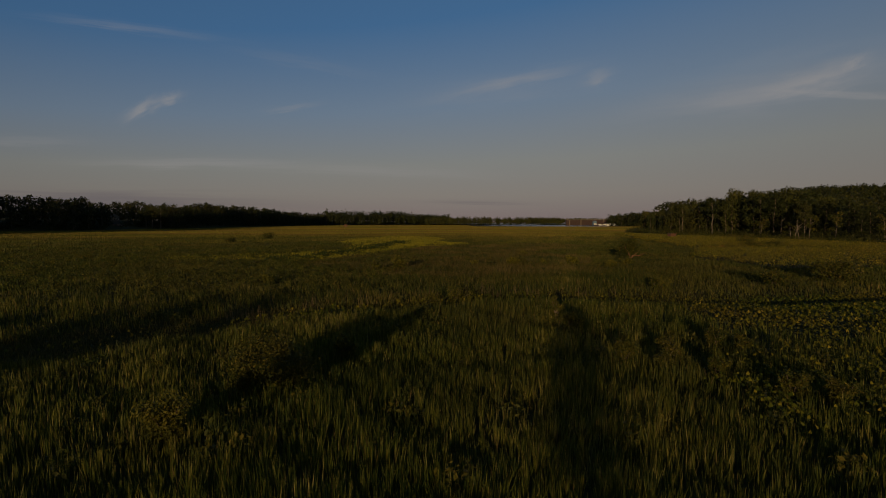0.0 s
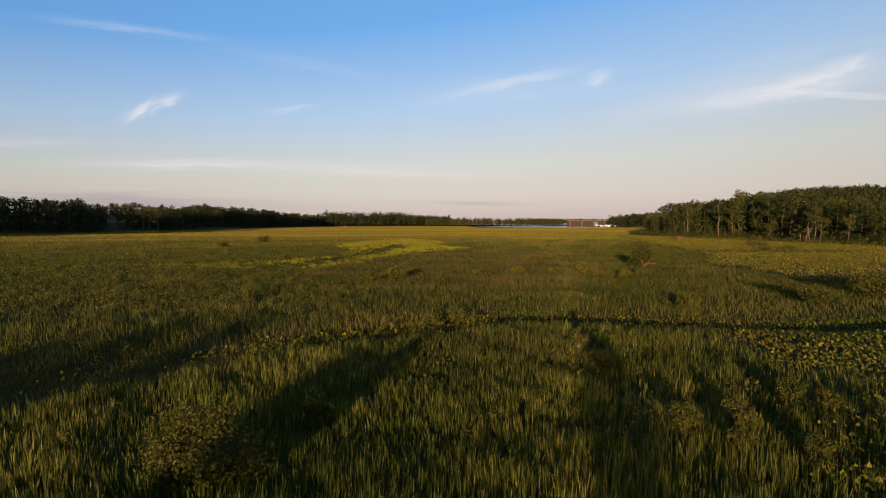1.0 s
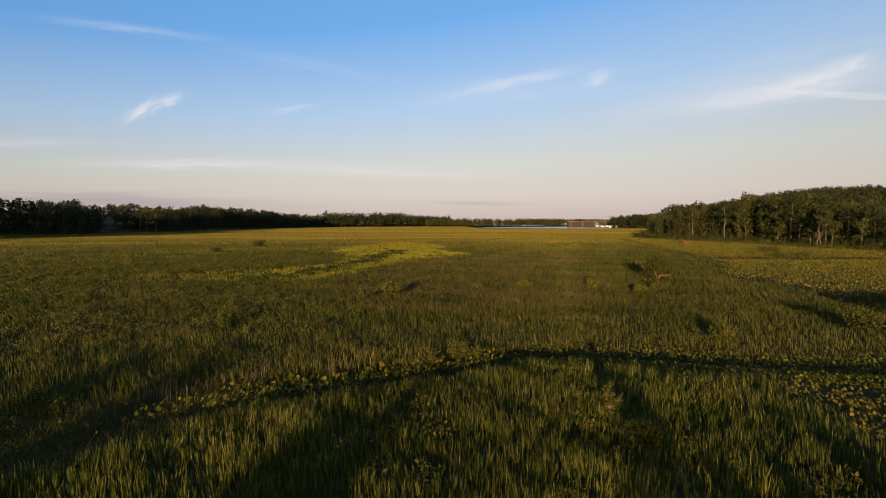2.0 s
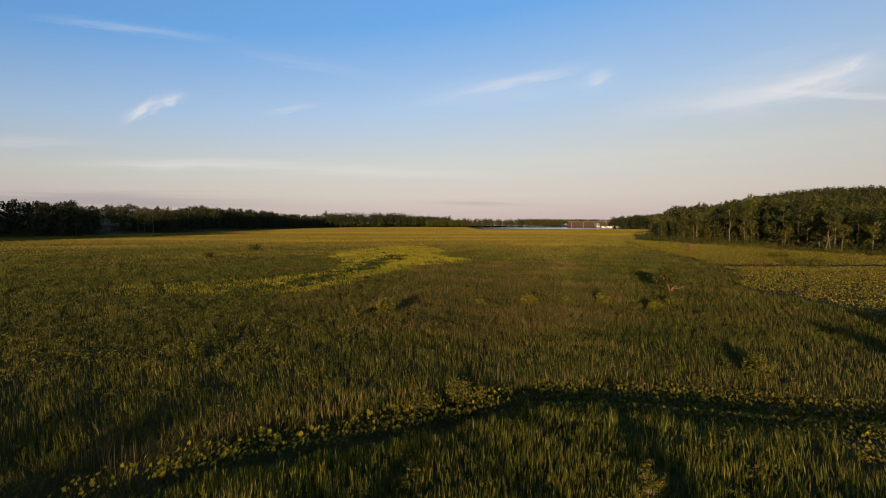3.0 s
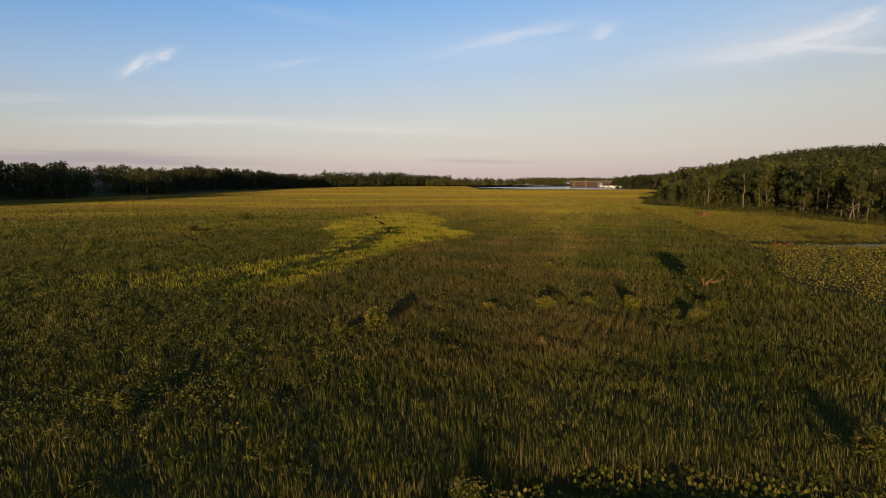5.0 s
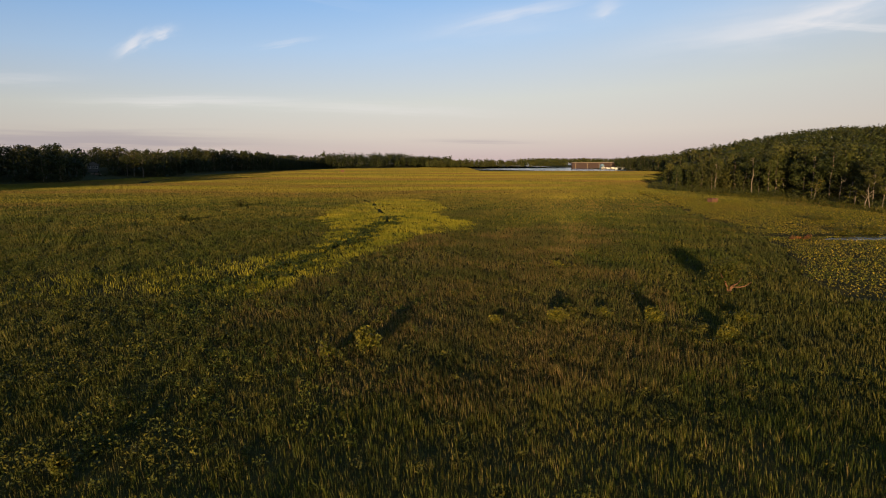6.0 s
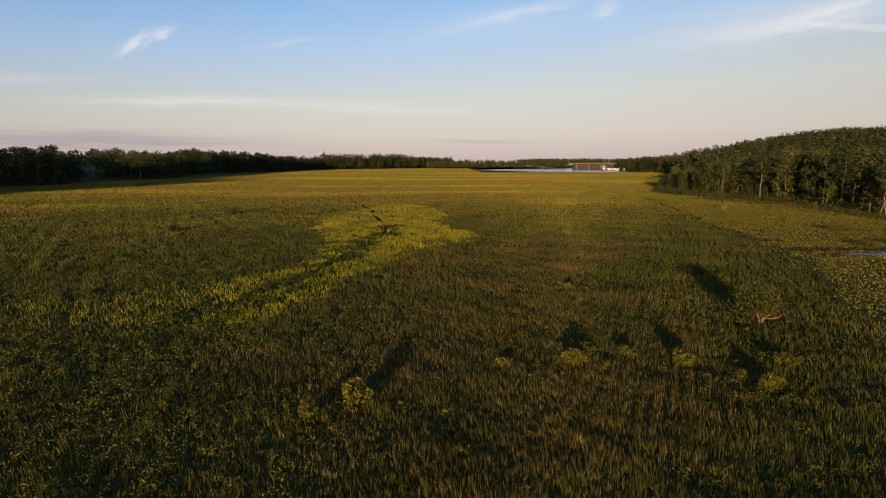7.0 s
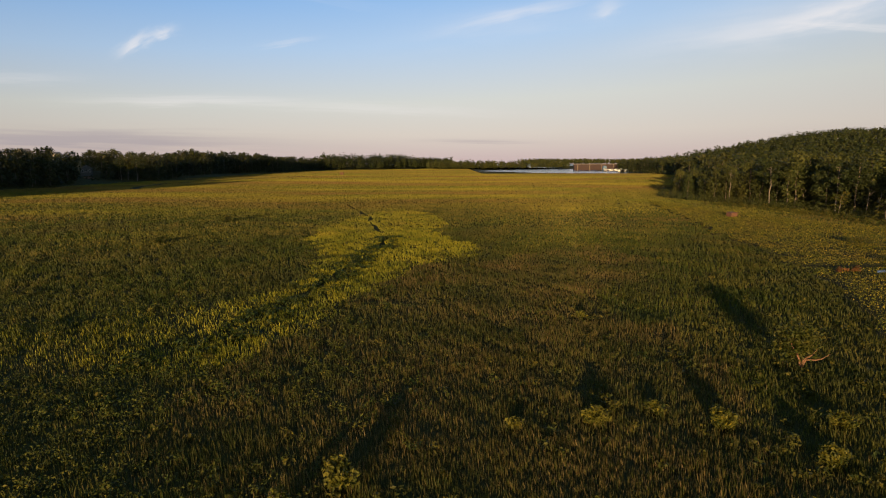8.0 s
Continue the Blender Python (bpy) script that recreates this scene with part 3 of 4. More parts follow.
def tree_shape(seed, height, spread, low, count, leaf, open_crown=0.0, lean=0.0, limbs=11):
    """Arrays of a tree: trunk with limbs, crown of leaf sprays in clumps. low: where the crown begins, as a share of the height."""
    r = np.random.default_rng(seed)
    top = np.array([lean * height, 0, height * 0.9])
    line = [np.array([0, 0, -0.5])]
    for k in range(1, 7):
        line.append(top * k / 6 + np.array([r.normal(0, 0.008), r.normal(0, 0.008), 0]) * height)
    rad = height * 0.0115
    pieces = [tube(line, [rad * (1.2 - 0.95 * k / 6) for k in range(7)], 7)]
    tips, sizes = [], []
    for k in range(limbs):
        f = low + (0.92 - low) * (k + r.uniform(0, 0.8)) / limbs
        at = np.array([np.interp(f / 0.9 * 6, range(7), [p[q] for p in line]) for q in range(3)])
        a = r.uniform(0, 6.28)
        out = spread * (0.5 + 0.5 * math.sin(math.pi * min(1, (f - low) / (1 - low) * 0.7 + 0.2))) * r.uniform(0.6, 1.1)
        end = at + np.array([math.cos(a) * out, math.sin(a) * out, out * r.uniform(0.2, 0.7)])
        mid = (at + end) / 2 + np.array([0, 0, -0.06 * out])
        pieces.append(tube([at, mid, end], [rad * 0.4, rad * 0.25, rad * 0.08], 5))
        tips += [end, (mid + end) / 2, mid]
        sizes += [spread * r.uniform(0.3, 0.52), spread * r.uniform(0.28, 0.48), spread * r.uniform(0.25, 0.42)]
    tips.append(line[-1] + np.array([0, 0, 0.03 * height]))
    sizes.append(spread * 0.32)
    tips, sizes = np.array(tips), np.array(sizes)
    if open_crown:
        keep = r.uniform(size=len(tips)) > open_crown
        tips, sizes = tips[keep], sizes[keep]
    share = sizes ** 2 / (sizes ** 2).sum()
    who = r.choice(len(tips), count, p=share)
    d = r.normal(size=(count, 3))
    d /= np.linalg.norm(d, axis=1)[:, None]
    c = tips[who] + d * (sizes[who] * r.uniform(0.4, 1.12, count))[:, None] * np.array([1, 1, 0.75])
    v, t = leaves(r, c, leaf, 0.25, d + np.array([0, 0, 0.35]))
    tone = np.clip(r.normal(0.5, 0.18, count) + r.normal(0, 0.17, len(tips))[who], 0, 1)
    return join(pieces), (v, t), np.repeat(tone, 4)


def dome_shape(seed, height, spread, low, count, leaf, lumps=15):
    """Arrays of a full-crowned tree for a closed wood: a stem and a rounded crown of leafy lumps."""
    r = np.random.default_rng(seed)
    line = [np.array([0, 0, -0.5])] + [np.array([r.normal(0, 0.015), r.normal(0, 0.015), 0.85 * k / 4]) * height for k in range(1, 5)]
    stem = tube(line, [height * 0.013 * (1.15 - 0.9 * k / 4) for k in range(5)], 6)
    f = (np.arange(lumps) + r.uniform(0, 1, lumps)) / lumps
    a = np.arange(lumps) * 2.4 + r.uniform(0, 0.9, lumps)
    out = spread * 0.72 * np.sqrt(np.clip(1 - (np.maximum(f - 0.35, 0) / 0.65) ** 2, 0.02, 1)) * r.uniform(0.55, 1.05, lumps)
    size = spread * r.uniform(0.34, 0.52, lumps)
    c = np.stack([np.cos(a) * out, np.sin(a) * out, height * (low + (0.94 - low) * f) - size * 0.3], 1)
    who = r.choice(lumps, count, p=size ** 2 / (size ** 2).sum())
    d = r.normal(size=(count, 3))
    d /= np.linalg.norm(d, axis=1)[:, None]
    v, t = leaves(r, c[who] + d * (size[who] * r.uniform(0.6, 1.0, count))[:, None] * np.array([1, 1, 0.85]), leaf, 0.25, d * 1.4 + np.array([0, 0, 0.3]))
    tone = np.clip(r.normal(0.5, 0.16, count) + r.normal(0, 0.15, lumps)[who], 0, 1)
    return stem, (v, t), np.repeat(tone, 4)


def tree_kind(name, shape, bark, leaf_mat):
    trunk, crown, tone = shape
    return mesh_np("trunk", *trunk, bark, smooth=True), mesh_np("crown", *crown, leaf_mat, tone)


def plant(kind, px, py, wide, tall, turn, label, group="", name="tree"):
    """One tree > trunk, crown."""
    root = base(name, px, py, 0, label, "tree", group)
    root.matrix_basis = pose(px, py, float(rise([px], [py])[0]), 0, 0, turn) @ Matrix.Diagonal((wide, wide, tall, 1))
    part("trunk", kind[0], root)
    part("crown", kind[1], root)
    return root


def woods(name, shapes, spots, seed, tall, label, wide=1.0):
    """A stand of trees too many to count, as one sheet of crowns and one of trunks."""
    r = np.random.default_rng(seed)
    cv, ct, cn, tv, tt, nc, nt = [], [], [], [], [], 0, 0
    for px, py in spots:
        trunk, crown, tone = shapes[r.integers(len(shapes))]
        a, f, g = r.uniform(0, 6.28), r.uniform(*tall), r.uniform(0.9, 1.2) * wide
        m = np.array([[math.cos(a) * g, -math.sin(a) * g, 0], [math.sin(a) * g, math.cos(a) * g, 0], [0, 0, 1]]).T * f
        o = np.array([px, py, float(rise([px], [py])[0])])
        cv.append(crown[0] @ m + o), ct.append(crown[1] + nc), cn.append(np.clip(tone + r.normal(0, 0.16), 0, 1))
        tv.append(trunk[0] @ m + o), tt.append(trunk[1] + nt)
        nc, nt = nc + len(crown[0]), nt + len(trunk[0])
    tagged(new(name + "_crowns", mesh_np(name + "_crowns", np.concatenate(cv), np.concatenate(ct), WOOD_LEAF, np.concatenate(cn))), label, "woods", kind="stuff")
    tagged(new(name + "_trunks", mesh_np(name + "_trunks", np.concatenate(tv), np.concatenate(tt), BARK)), "dim brown trunks standing inside the woods", "trunks", kind="stuff")


def thicket(name, seed, centres, tall, leaf, per, mat, label):
    """Low tangled growth: clumps of leaf sprays resting on the ground."""
    r = np.random.default_rng(seed)
    n = len(centres)
    p = np.repeat(np.asarray(centres, float), per, 0)
    h = np.repeat(tall * r.uniform(0.5, 1.2, n), per)
    d = r.normal(size=(n * per, 3))
    d /= np.linalg.norm(d, axis=1)[:, None]
    k = r.uniform(0.3, 1.05, n * per)
    c = np.stack([p[:, 0] + d[:, 0] * k * h * 0.7, p[:, 1] + d[:, 1] * k * h * 0.7, rise(p[:, 0], p[:, 1]) + h * 0.42 + d[:, 2] * k * h * 0.5], 1)
    v, t = leaves(r, c, leaf, 0.25, d + np.array([0, 0, 0.4]))
    tone = np.clip(r.normal(0.5, 0.18, n * per) + np.repeat(r.normal(0, 0.18, n), per), 0, 1)
    return tagged(new(name, mesh_np(name, v, t, mat, np.repeat(tone, 4))), label, "undergrowth", kind="stuff")


def plots(seed, test, x0, x1, y0, y1, gap, limit):
    """Spots at least gap apart inside an area."""
    r = np.random.default_rng(seed)
    x, y = r.uniform(x0, x1, limit * 40), r.uniform(y0, y1, limit * 40)
    ok = test(x, y)
    spots = np.zeros((0, 2))
    for px, py in zip(x[ok], y[ok]):
        if not len(spots) or ((spots[:, 0] - px) ** 2 + (spots[:, 1] - py) ** 2).min() > gap * gap:
            spots = np.vstack([spots, (px, py)])
            if len(spots) >= limit:
                break
    return [tuple(map(float, q)) for q in spots]


RIGHT_AREA, LEFT_AREA = EDGE_RIGHT + [(2000, 60), (2000, 900), (260, 900)], EDGE_LEFT + [(-2000, 120), (-2000, 1150)]


def right_wood(a, b, lo, hi):
    d, _ = near_line(EDGE_RIGHT, a, b)
    return inside(RIGHT_AREA, a, b) & (d >= lo) & (d < hi)


def left_wood(a, b, lo, hi):
    d, _ = near_line(EDGE_LEFT, a, b)
    glade = (a > -244) & (a < -222) & (b > 384) & (b < 410)
    return inside(LEFT_AREA, a, b) & (d >= lo) & (d < hi) & ~glade & (near_line([(-238, 403), (-212, 357)], a, b)[0] > 3.5)


edge_kinds = [tree_kind("oak", dome_shape(100 + k, 15.5 + 0.5 * (k % 3), 3.3 + 0.4 * (k % 3), 0.10 + 0.06 * (k % 2), 1450, 0.315, 30), BARK, TREE_LEAF) for k in range(6)]
pale_kinds = [tree_kind("pale", tree_shape(110 + k, 16, 3.0, 0.42, 1200, 0.28, 0.1), PALE_BARK, TREE_LEAF) for k in range(3)]
thin_kinds = [tree_kind("thin", tree_shape(130 + k, 9, 2.2, 0.3, 420, 0.28, 0.45, 0.06), PALE_BARK, SHRUB) for k in range(2)]
wood_shapes = [dome_shape(120 + k, 17, 4.4, 0.16, 420, 0.60) for k in range(6)]
coarse = [dome_shape(150 + k, 17, 4.8, 0.2, 260, 0.75) for k in range(6)]
r = random.Random(2)
for px, py in plots(1, lambda a, b: right_wood(a, b, 3, 17), 80, 135, 70, 330, 4.3, 130):
    f = r.uniform(0.48, 0.66) if py > 216 else r.uniform(0.62, 0.84) if py > 202 else r.uniform(0.82, 1.04) if py > 166 else r.uniform(0.60, 0.82) if py > 138 else r.uniform(0.45, 0.62)
    plant(r.choice(edge_kinds), px, py, f * r.uniform(0.9, 1.2), f, r.uniform(0, 360), "leafy green broadleaf tree at the marsh edge in evening sun", "trees along the marsh edge")
for px, py, f in ((89.5, 208, 0.72), (93.4, 193, 0.86), (95.5, 188, 0.75), (98, 172, 0.82), (97.5, 150, 0.6)):
    plant(r.choice(pale_kinds), px, py, f, f, r.uniform(0, 360), "tall broadleaf tree with a pale bare trunk at the marsh edge", "trees along the marsh edge")
for px, py in ((95, 152), (93, 140), (95, 166), (95, 133), (94, 118)):
    plant(r.choice(thin_kinds), px + r.uniform(-1, 1), py + r.uniform(-2, 2), r.uniform(0.6, 1), r.uniform(0.5, 0.9), r.uniform(0, 360), "thin half-bare young tree with a pale trunk", "half-bare young trees")
spots = plots(3, lambda a, b: right_wood(a, b, 16, 60), 92, 200, 80, 360, 6.5, 210)
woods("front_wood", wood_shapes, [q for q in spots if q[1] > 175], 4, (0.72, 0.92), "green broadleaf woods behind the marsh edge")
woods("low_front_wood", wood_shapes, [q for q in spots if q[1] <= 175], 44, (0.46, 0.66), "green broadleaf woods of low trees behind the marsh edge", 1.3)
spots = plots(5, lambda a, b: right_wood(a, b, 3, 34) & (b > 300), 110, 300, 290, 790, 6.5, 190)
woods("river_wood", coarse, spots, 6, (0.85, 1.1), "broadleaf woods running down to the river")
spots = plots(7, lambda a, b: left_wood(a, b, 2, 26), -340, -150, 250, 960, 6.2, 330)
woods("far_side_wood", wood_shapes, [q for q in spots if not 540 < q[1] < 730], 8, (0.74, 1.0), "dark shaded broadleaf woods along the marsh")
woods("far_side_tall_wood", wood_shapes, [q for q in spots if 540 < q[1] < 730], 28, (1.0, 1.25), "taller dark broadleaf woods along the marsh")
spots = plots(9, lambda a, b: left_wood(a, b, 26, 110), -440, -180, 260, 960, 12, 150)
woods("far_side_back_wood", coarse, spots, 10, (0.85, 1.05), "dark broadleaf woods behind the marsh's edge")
for px, py, f in ((-214, 401, 0.95), (-211, 404, 1.0), (-204, 402, 1.05)):
    plant(r.choice(pale_kinds), px, py, 1.3 * f, f, r.uniform(0, 360), "broadleaf tree with pale trunk standing before the dark woods", "trees near the small house")
spots = plots(19, lambda a, b: (a < -0.84 * b - 12) & inside([(-345, 90), (-345, 330), (-270, 330), (-222, 262), (-180, 200), (-190, 90)], a, b), -345, -180, 90, 330, 12, 110)
woods("outer_wood", coarse, spots, 11, (1.5, 1.8), "tall broadleaf woods beside the marsh")
spots = plots(14, lambda a, b: right_wood(a, b, 0, 9) | ((np.abs(near_line(EDGE_RIGHT, a, b)[0]) < 3) & ~inside(LILY_FIELD, a, b)), 76, 125, 85, 290, 1.7, 560)
thicket("edge_thicket", 15, spots, 2.8, 0.2, 56, TREE_LEAF, "tangled shrubs and ferns along the wood's foot")
spots = plots(26, lambda a, b: (near_line(EDGE_RIGHT, a, b)[0] < 11) & ~inside(RIGHT_AREA, a, b) & ~inside(LILY_FIELD, a, b) & (b < 200), 72, 110, 90, 205, 1.6, 420)
thicket("edge_ferns", 27, spots, 1.2, 0.15, 44, SHRUB, "low green ferns and shrubs before the wood")
spots = plots(16, lambda a, b: right_wood(a, b, -1, 9), 110, 262, 300, 780, 5, 160) + plots(17, lambda a, b: left_wood(a, b, -1, 10), -320, -150, 80, 960, 4.5, 420)
thicket("wood_thicket", 18, spots, 5.5, 0.7, 40, WOOD_LEAF, "dark undergrowth filling the wood's edge")
# trees behind the walk's start, whose long shadows reach over the reeds
r = random.Random(5)
slender = tree_kind("slender", dome_shape(140, 3.6, 0.80, 0.62, 900, 0.085, 20), BARK, TREE_LEAF)
fuller = tree_kind("fuller", dome_shape(142, 4.2, 0.95, 0.46, 1200, 0.09, 24), BARK, TREE_LEAF)
broad = tree_kind("broad", dome_shape(141, 9, 2.0, 0.12, 1500, 0.26, 26), BARK, TREE_LEAF)
for k, (tx, ty, hh, ww, kind) in enumerate(((-0.4, 29.2, 3.6, 0.7, slender), (6.9, 29.2, 4.2, 1.0, fuller), (-9.2, 34.2, 9.0, 0.8, broad), (-12.2, 33.5, 9, 0.9, broad), (-15.0, 30, 9, 0.9, broad),
                                            (-18.5, 28, 8.5, 1.0, broad), (-22, 26, 9.5, 1.2, broad), (-29, 24, 10, 1.4, broad))):
    dist = (hh - 0.4) / math.tan(ele)
    tall_ = hh / 9 if kind is broad else 1.0
    plant(kind, tx + SUNWARD.x * dist, ty + SUNWARD.y * dist, ww, tall_, r.uniform(0, 360), "broadleaf tree standing behind the reeds" if kind is broad else "slender young tree standing behind the reeds", "trees behind the marsh")


def far_wood(name, seed, spots, tall, leaf, per, label, round_=0.24):
    """A far belt of wood: crowns of leaf sprays too small to tell apart."""
    r = np.random.default_rng(seed)
    c, up = [], []
    for px, py in spots:
        h = tall * r.uniform(0.72, 1.1)
        d = r.normal(size=(per, 3))
        d /= np.linalg.norm(d, axis=1)[:, None]
        c.append(np.array([px, py, float(rise([px], [py])[0]) + h * 0.52]) + d * np.array([tall * round_, tall * round_, h * 0.5]) * r.uniform(0.45, 0.9, (per, 1)))
        up.append(d + np.array([0, 0, 0.3]))
    c, up = np.concatenate(c), np.concatenate(up)
    v, t = leaves(r, c, leaf, 0.2, up)
    tone = np.clip(r.normal(0.5, 0.2, len(c)) + np.repeat(r.normal(0, 0.15, len(spots)), per), 0, 1)
    return tagged(new(name, mesh_np(name, v, t, TREE_LEAF, np.repeat(tone, 4))), label, "woods", kind="stuff")


spots = plots(25, lambda a, b: right_wood(a, b, 52, 900) & (a > 0.40 * b) & (a < 0.86 * b), 130, 470, 190, 600, 9, 520)
far_wood("middle_wood", 34, spots, 14.5, 0.8, 80, "green broadleaf woods stretching towards the hill", 0.3)
spots = plots(35, lambda a, b: right_wood(a, b, 20, 9000) & (a > 0.30 * b) & (a < 0.86 * b), 210, 720, 640, 880, 9.5, 1000)
far_wood("hill_wood", 36, spots, 16.5, 1.3, 84, "green broadleaf woods covering the far hill", 0.42)
r = random.Random(30)
spots = []
for k in range(520):
    f = r.random() ** 0.8
    spots.append((-215 + f * 225 + r.uniform(0, 6), 900 + f * 270 + r.uniform(0, 120)))
far_wood("far_wood", 31, spots, 23, 1.25, 64, "distant dark green belt of woods beyond the marsh")
spots = [(-35 + (f := r.random()) * 280, 1010 + 130 * f + r.uniform(0, 60)) for k in range(320)]
far_wood("far_wood", 32, spots, 17, 1.05, 64, "distant low green point of woods by the river")
spots = [(r.uniform(500, 1900), 3650 + r.uniform(0, 350)) for k in range(700)]
far_wood("far_shore", 33, spots, 38, 4, 30, "hazy wooded far shore across the river")

# ---------------- shrubs and weeds in the marsh ----------------


def shrub(px, py, wide, tall, seed, label, mat=None, per=420, leaf=0.09, wood=None):
    """A shrub > stems, foliage."""
    r = np.random.default_rng(seed)
    tall = max(0.55, tall - (0.3 if py < 30 else 0.45))
    root = base("shrub", px, py, float(rise([px], [py])[0]), label, "shrub", "shrubs in the marsh")
    tips = []
    for k in range(9):
        pieces = []
        a, out = k * 2.4 + r.uniform(0, 0.5), wide / 2 * (0.25 + 0.75 * ((k * 0.381) % 1.0))
        end = np.array([math.cos(a) * out, math.sin(a) * out, tall * r.uniform(0.62, 1.0) * (1 - 0.25 * out / wide)])
        mid = end * np.array([0.35, 0.35, 0.55])
        pieces.append(tube([(0, 0, -0.1), mid, end], [0.022, 0.015, 0.004], 4))
        for q in range(3):
            b = r.uniform(0, 6.28)
            side = mid + (end - mid) * r.uniform(0.2, 0.9) + np.array([math.cos(b), math.sin(b), 0.5]) * wide * 0.14
            pieces.append(tube([mid + (end - mid) * 0.3, side], [0.014, 0.004], 4))
            tips.append(side)
        tips += [end, (mid + end) / 2, end * 0.8, end * np.array([0.9, 0.9, 0.45]), end * np.array([0.6, 0.6, 0.3])]
        part("stem", mesh_np("stem", *join(pieces), wood or BARK, smooth=True), root)
    tips = np.array(tips)
    n = per * 5
    who = r.integers(len(tips), size=n)
    d = r.normal(size=(n, 3))
    d /= np.linalg.norm(d, axis=1)[:, None]
    c = tips[who] + d * (wide * 0.16 * r.uniform(0.3, 1.15, n))[:, None]
    c[:, 2] = np.maximum(c[:, 2], 0.15)
    v, t = leaves(r, c, leaf, 0.3, d + np.array([0, 0, 0.4]))
    # random leaf tone, rising with height so that upper leaves are paler
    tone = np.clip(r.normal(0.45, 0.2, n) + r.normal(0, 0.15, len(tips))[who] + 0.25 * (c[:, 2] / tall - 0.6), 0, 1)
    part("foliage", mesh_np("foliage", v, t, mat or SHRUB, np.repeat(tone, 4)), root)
    return root


YELLOWISH = "yellow-green leafy shrub standing above the reeds"
for k, (px, py, w, h, per, leaf, label) in enumerate((
        (-4.75, 14.9, 2.6, 1.55, 700, 0.085, "olive and gold leafy shrub, broad and rounded"),
        (-3.2, 17.8, 0.8, 1.2, 160, 0.11, "slender fresh green sapling among the reeds"),
        (5.5, 16.7, 0.75, 1.2, 120, 0.075, "feathery olive plant with a paler top"), (6.3, 15.8, 0.7, 1.15, 120, 0.075, "feathery olive plant with a paler top"), (6.9, 16.9, 0.85, 1.25, 120, 0.075, "feathery olive plant with a paler top"), (9.3, 18.9, 0.8, 1.15, 120, 0.075, "feathery olive plant with a paler top"), (9.95, 18.3, 0.65, 1.1, 120, 0.075, "feathery olive plant with a paler top"), (7.6, 15.2, 0.6, 1.1, 120, 0.075, "feathery olive plant with a paler top"),
        (5.2, 22.4, 0.9, 1.25, 120, 0.09, YELLOWISH), (5.0, 24.4, 0.6, 1.6, 110, 0.08, "bright yellow-green leaning plant among the reeds"),
        (-5.6, 11.0, 1.1, 1.3, 200, 0.08, "dry golden feathery plant"), (8.6, 13.5, 0.75, 1.2, 120, 0.075, "feathery olive plant with a paler top"), (9.3, 12.9, 0.65, 1.1, 120, 0.075, "feathery olive plant with a paler top"),
        (-4.25, 52.0, 1.45, 1.75, 200, 0.15, YELLOWISH), (3.2, 57.0, 1.3, 1.4, 120, 0.15, YELLOWISH), (7.2, 57.6, 2.3, 1.6, 240, 0.15, YELLOWISH),
        (13.2, 57.0, 2.0, 2.0, 240, 0.15, YELLOWISH), (16.2, 53.8, 1.9, 1.7, 200, 0.15, YELLOWISH), (19.0, 57.2, 2.1, 1.5, 220, 0.15, YELLOWISH),
        (-6.1, 50.4, 1.0, 1.6, 90, 0.14, YELLOWISH), (8.2, 59.4, 2.6, 1.1, 220, 0.13, "olive leafy shrub, low and wide"), (10.6, 58.8, 2.0, 1.1, 180, 0.13, YELLOWISH),
        (13.4, 57.5, 1.9, 1.25, 180, 0.13, YELLOWISH), (11.0, 76.0, 1.4, 1.5, 90, 0.16, YELLOWISH),
        (29.5, 42.0, 4.4, 1.75, 420, 0.16, "rounded dark green shrub beside the ditch"), (33.0, 46.5, 4.6, 1.8, 420, 0.16, "rounded dark green shrub beside the ditch"),
        (23.0, 38.5, 2.0, 1.7, 240, 0.12, "green leafy shrub beside the ditch"), (0.8, 33.6, 1.6, 1.5, 260, 0.08, "golden feathery plant on the ditch bank"),
        (-0.6, 32.6, 1.4, 1.3, 200, 0.08, "golden feathery plant on the ditch bank"), (14.0, 36.0, 1.5, 1.4, 200, 0.1, YELLOWISH),
        (-12.6, 39.8, 0.9, 1.25, 110, 0.12, YELLOWISH),
        (-45, 118, 3.0, 1.7, 160, 0.22, "dark green shrub amid far reeds"), (-47, 150, 4.0, 2.0, 160, 0.25, "dark green shrub amid far reeds"), (63, 116, 4, 1.6, 200, 0.22, "dark green shrub among lily leaves"), (56, 100.5, 3.2, 1.25, 220, 0.18, "dark green shrub beside the pool"), (60.5, 101.5, 3.6, 1.3, 220, 0.18, "dark green shrub beside the pool"))):
    small = 0.62 if py > 45 and px > 2 and py < 80 else 1.0
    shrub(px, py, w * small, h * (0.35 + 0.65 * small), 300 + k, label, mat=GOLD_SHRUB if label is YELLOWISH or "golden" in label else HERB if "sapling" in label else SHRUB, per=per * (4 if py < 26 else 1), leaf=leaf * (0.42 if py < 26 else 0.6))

# the half-dead tree with long bare limbs
root = base("bare_shrub_tree", 22.0, 65.0, 0.0, "half-dead small tree with bare orange-lit limbs", "tree")
r = np.random.default_rng(77)
for k, (dx, dy, dz) in enumerate(((-0.75, 0.2, 2.0), (1.0, 0.1, 1.25), (1.6, -0.2, 1.0))):
    pts = [np.array([0, 0, -0.1]), np.array([dx * 0.15, dy * 0.2, 0.6]), np.array([dx * 0.5, dy * 0.6, dz * 0.6]), np.array([dx * 0.72, dy * 0.8, dz * 0.7]), np.array([dx, dy, dz])]
    part("limb", mesh_np("limb", *tube(pts, [0.075, 0.068, 0.05, 0.034, 0.012], 6), DEAD_WOOD, smooth=True), root)
n = 2200
d = r.normal(size=(n, 3))
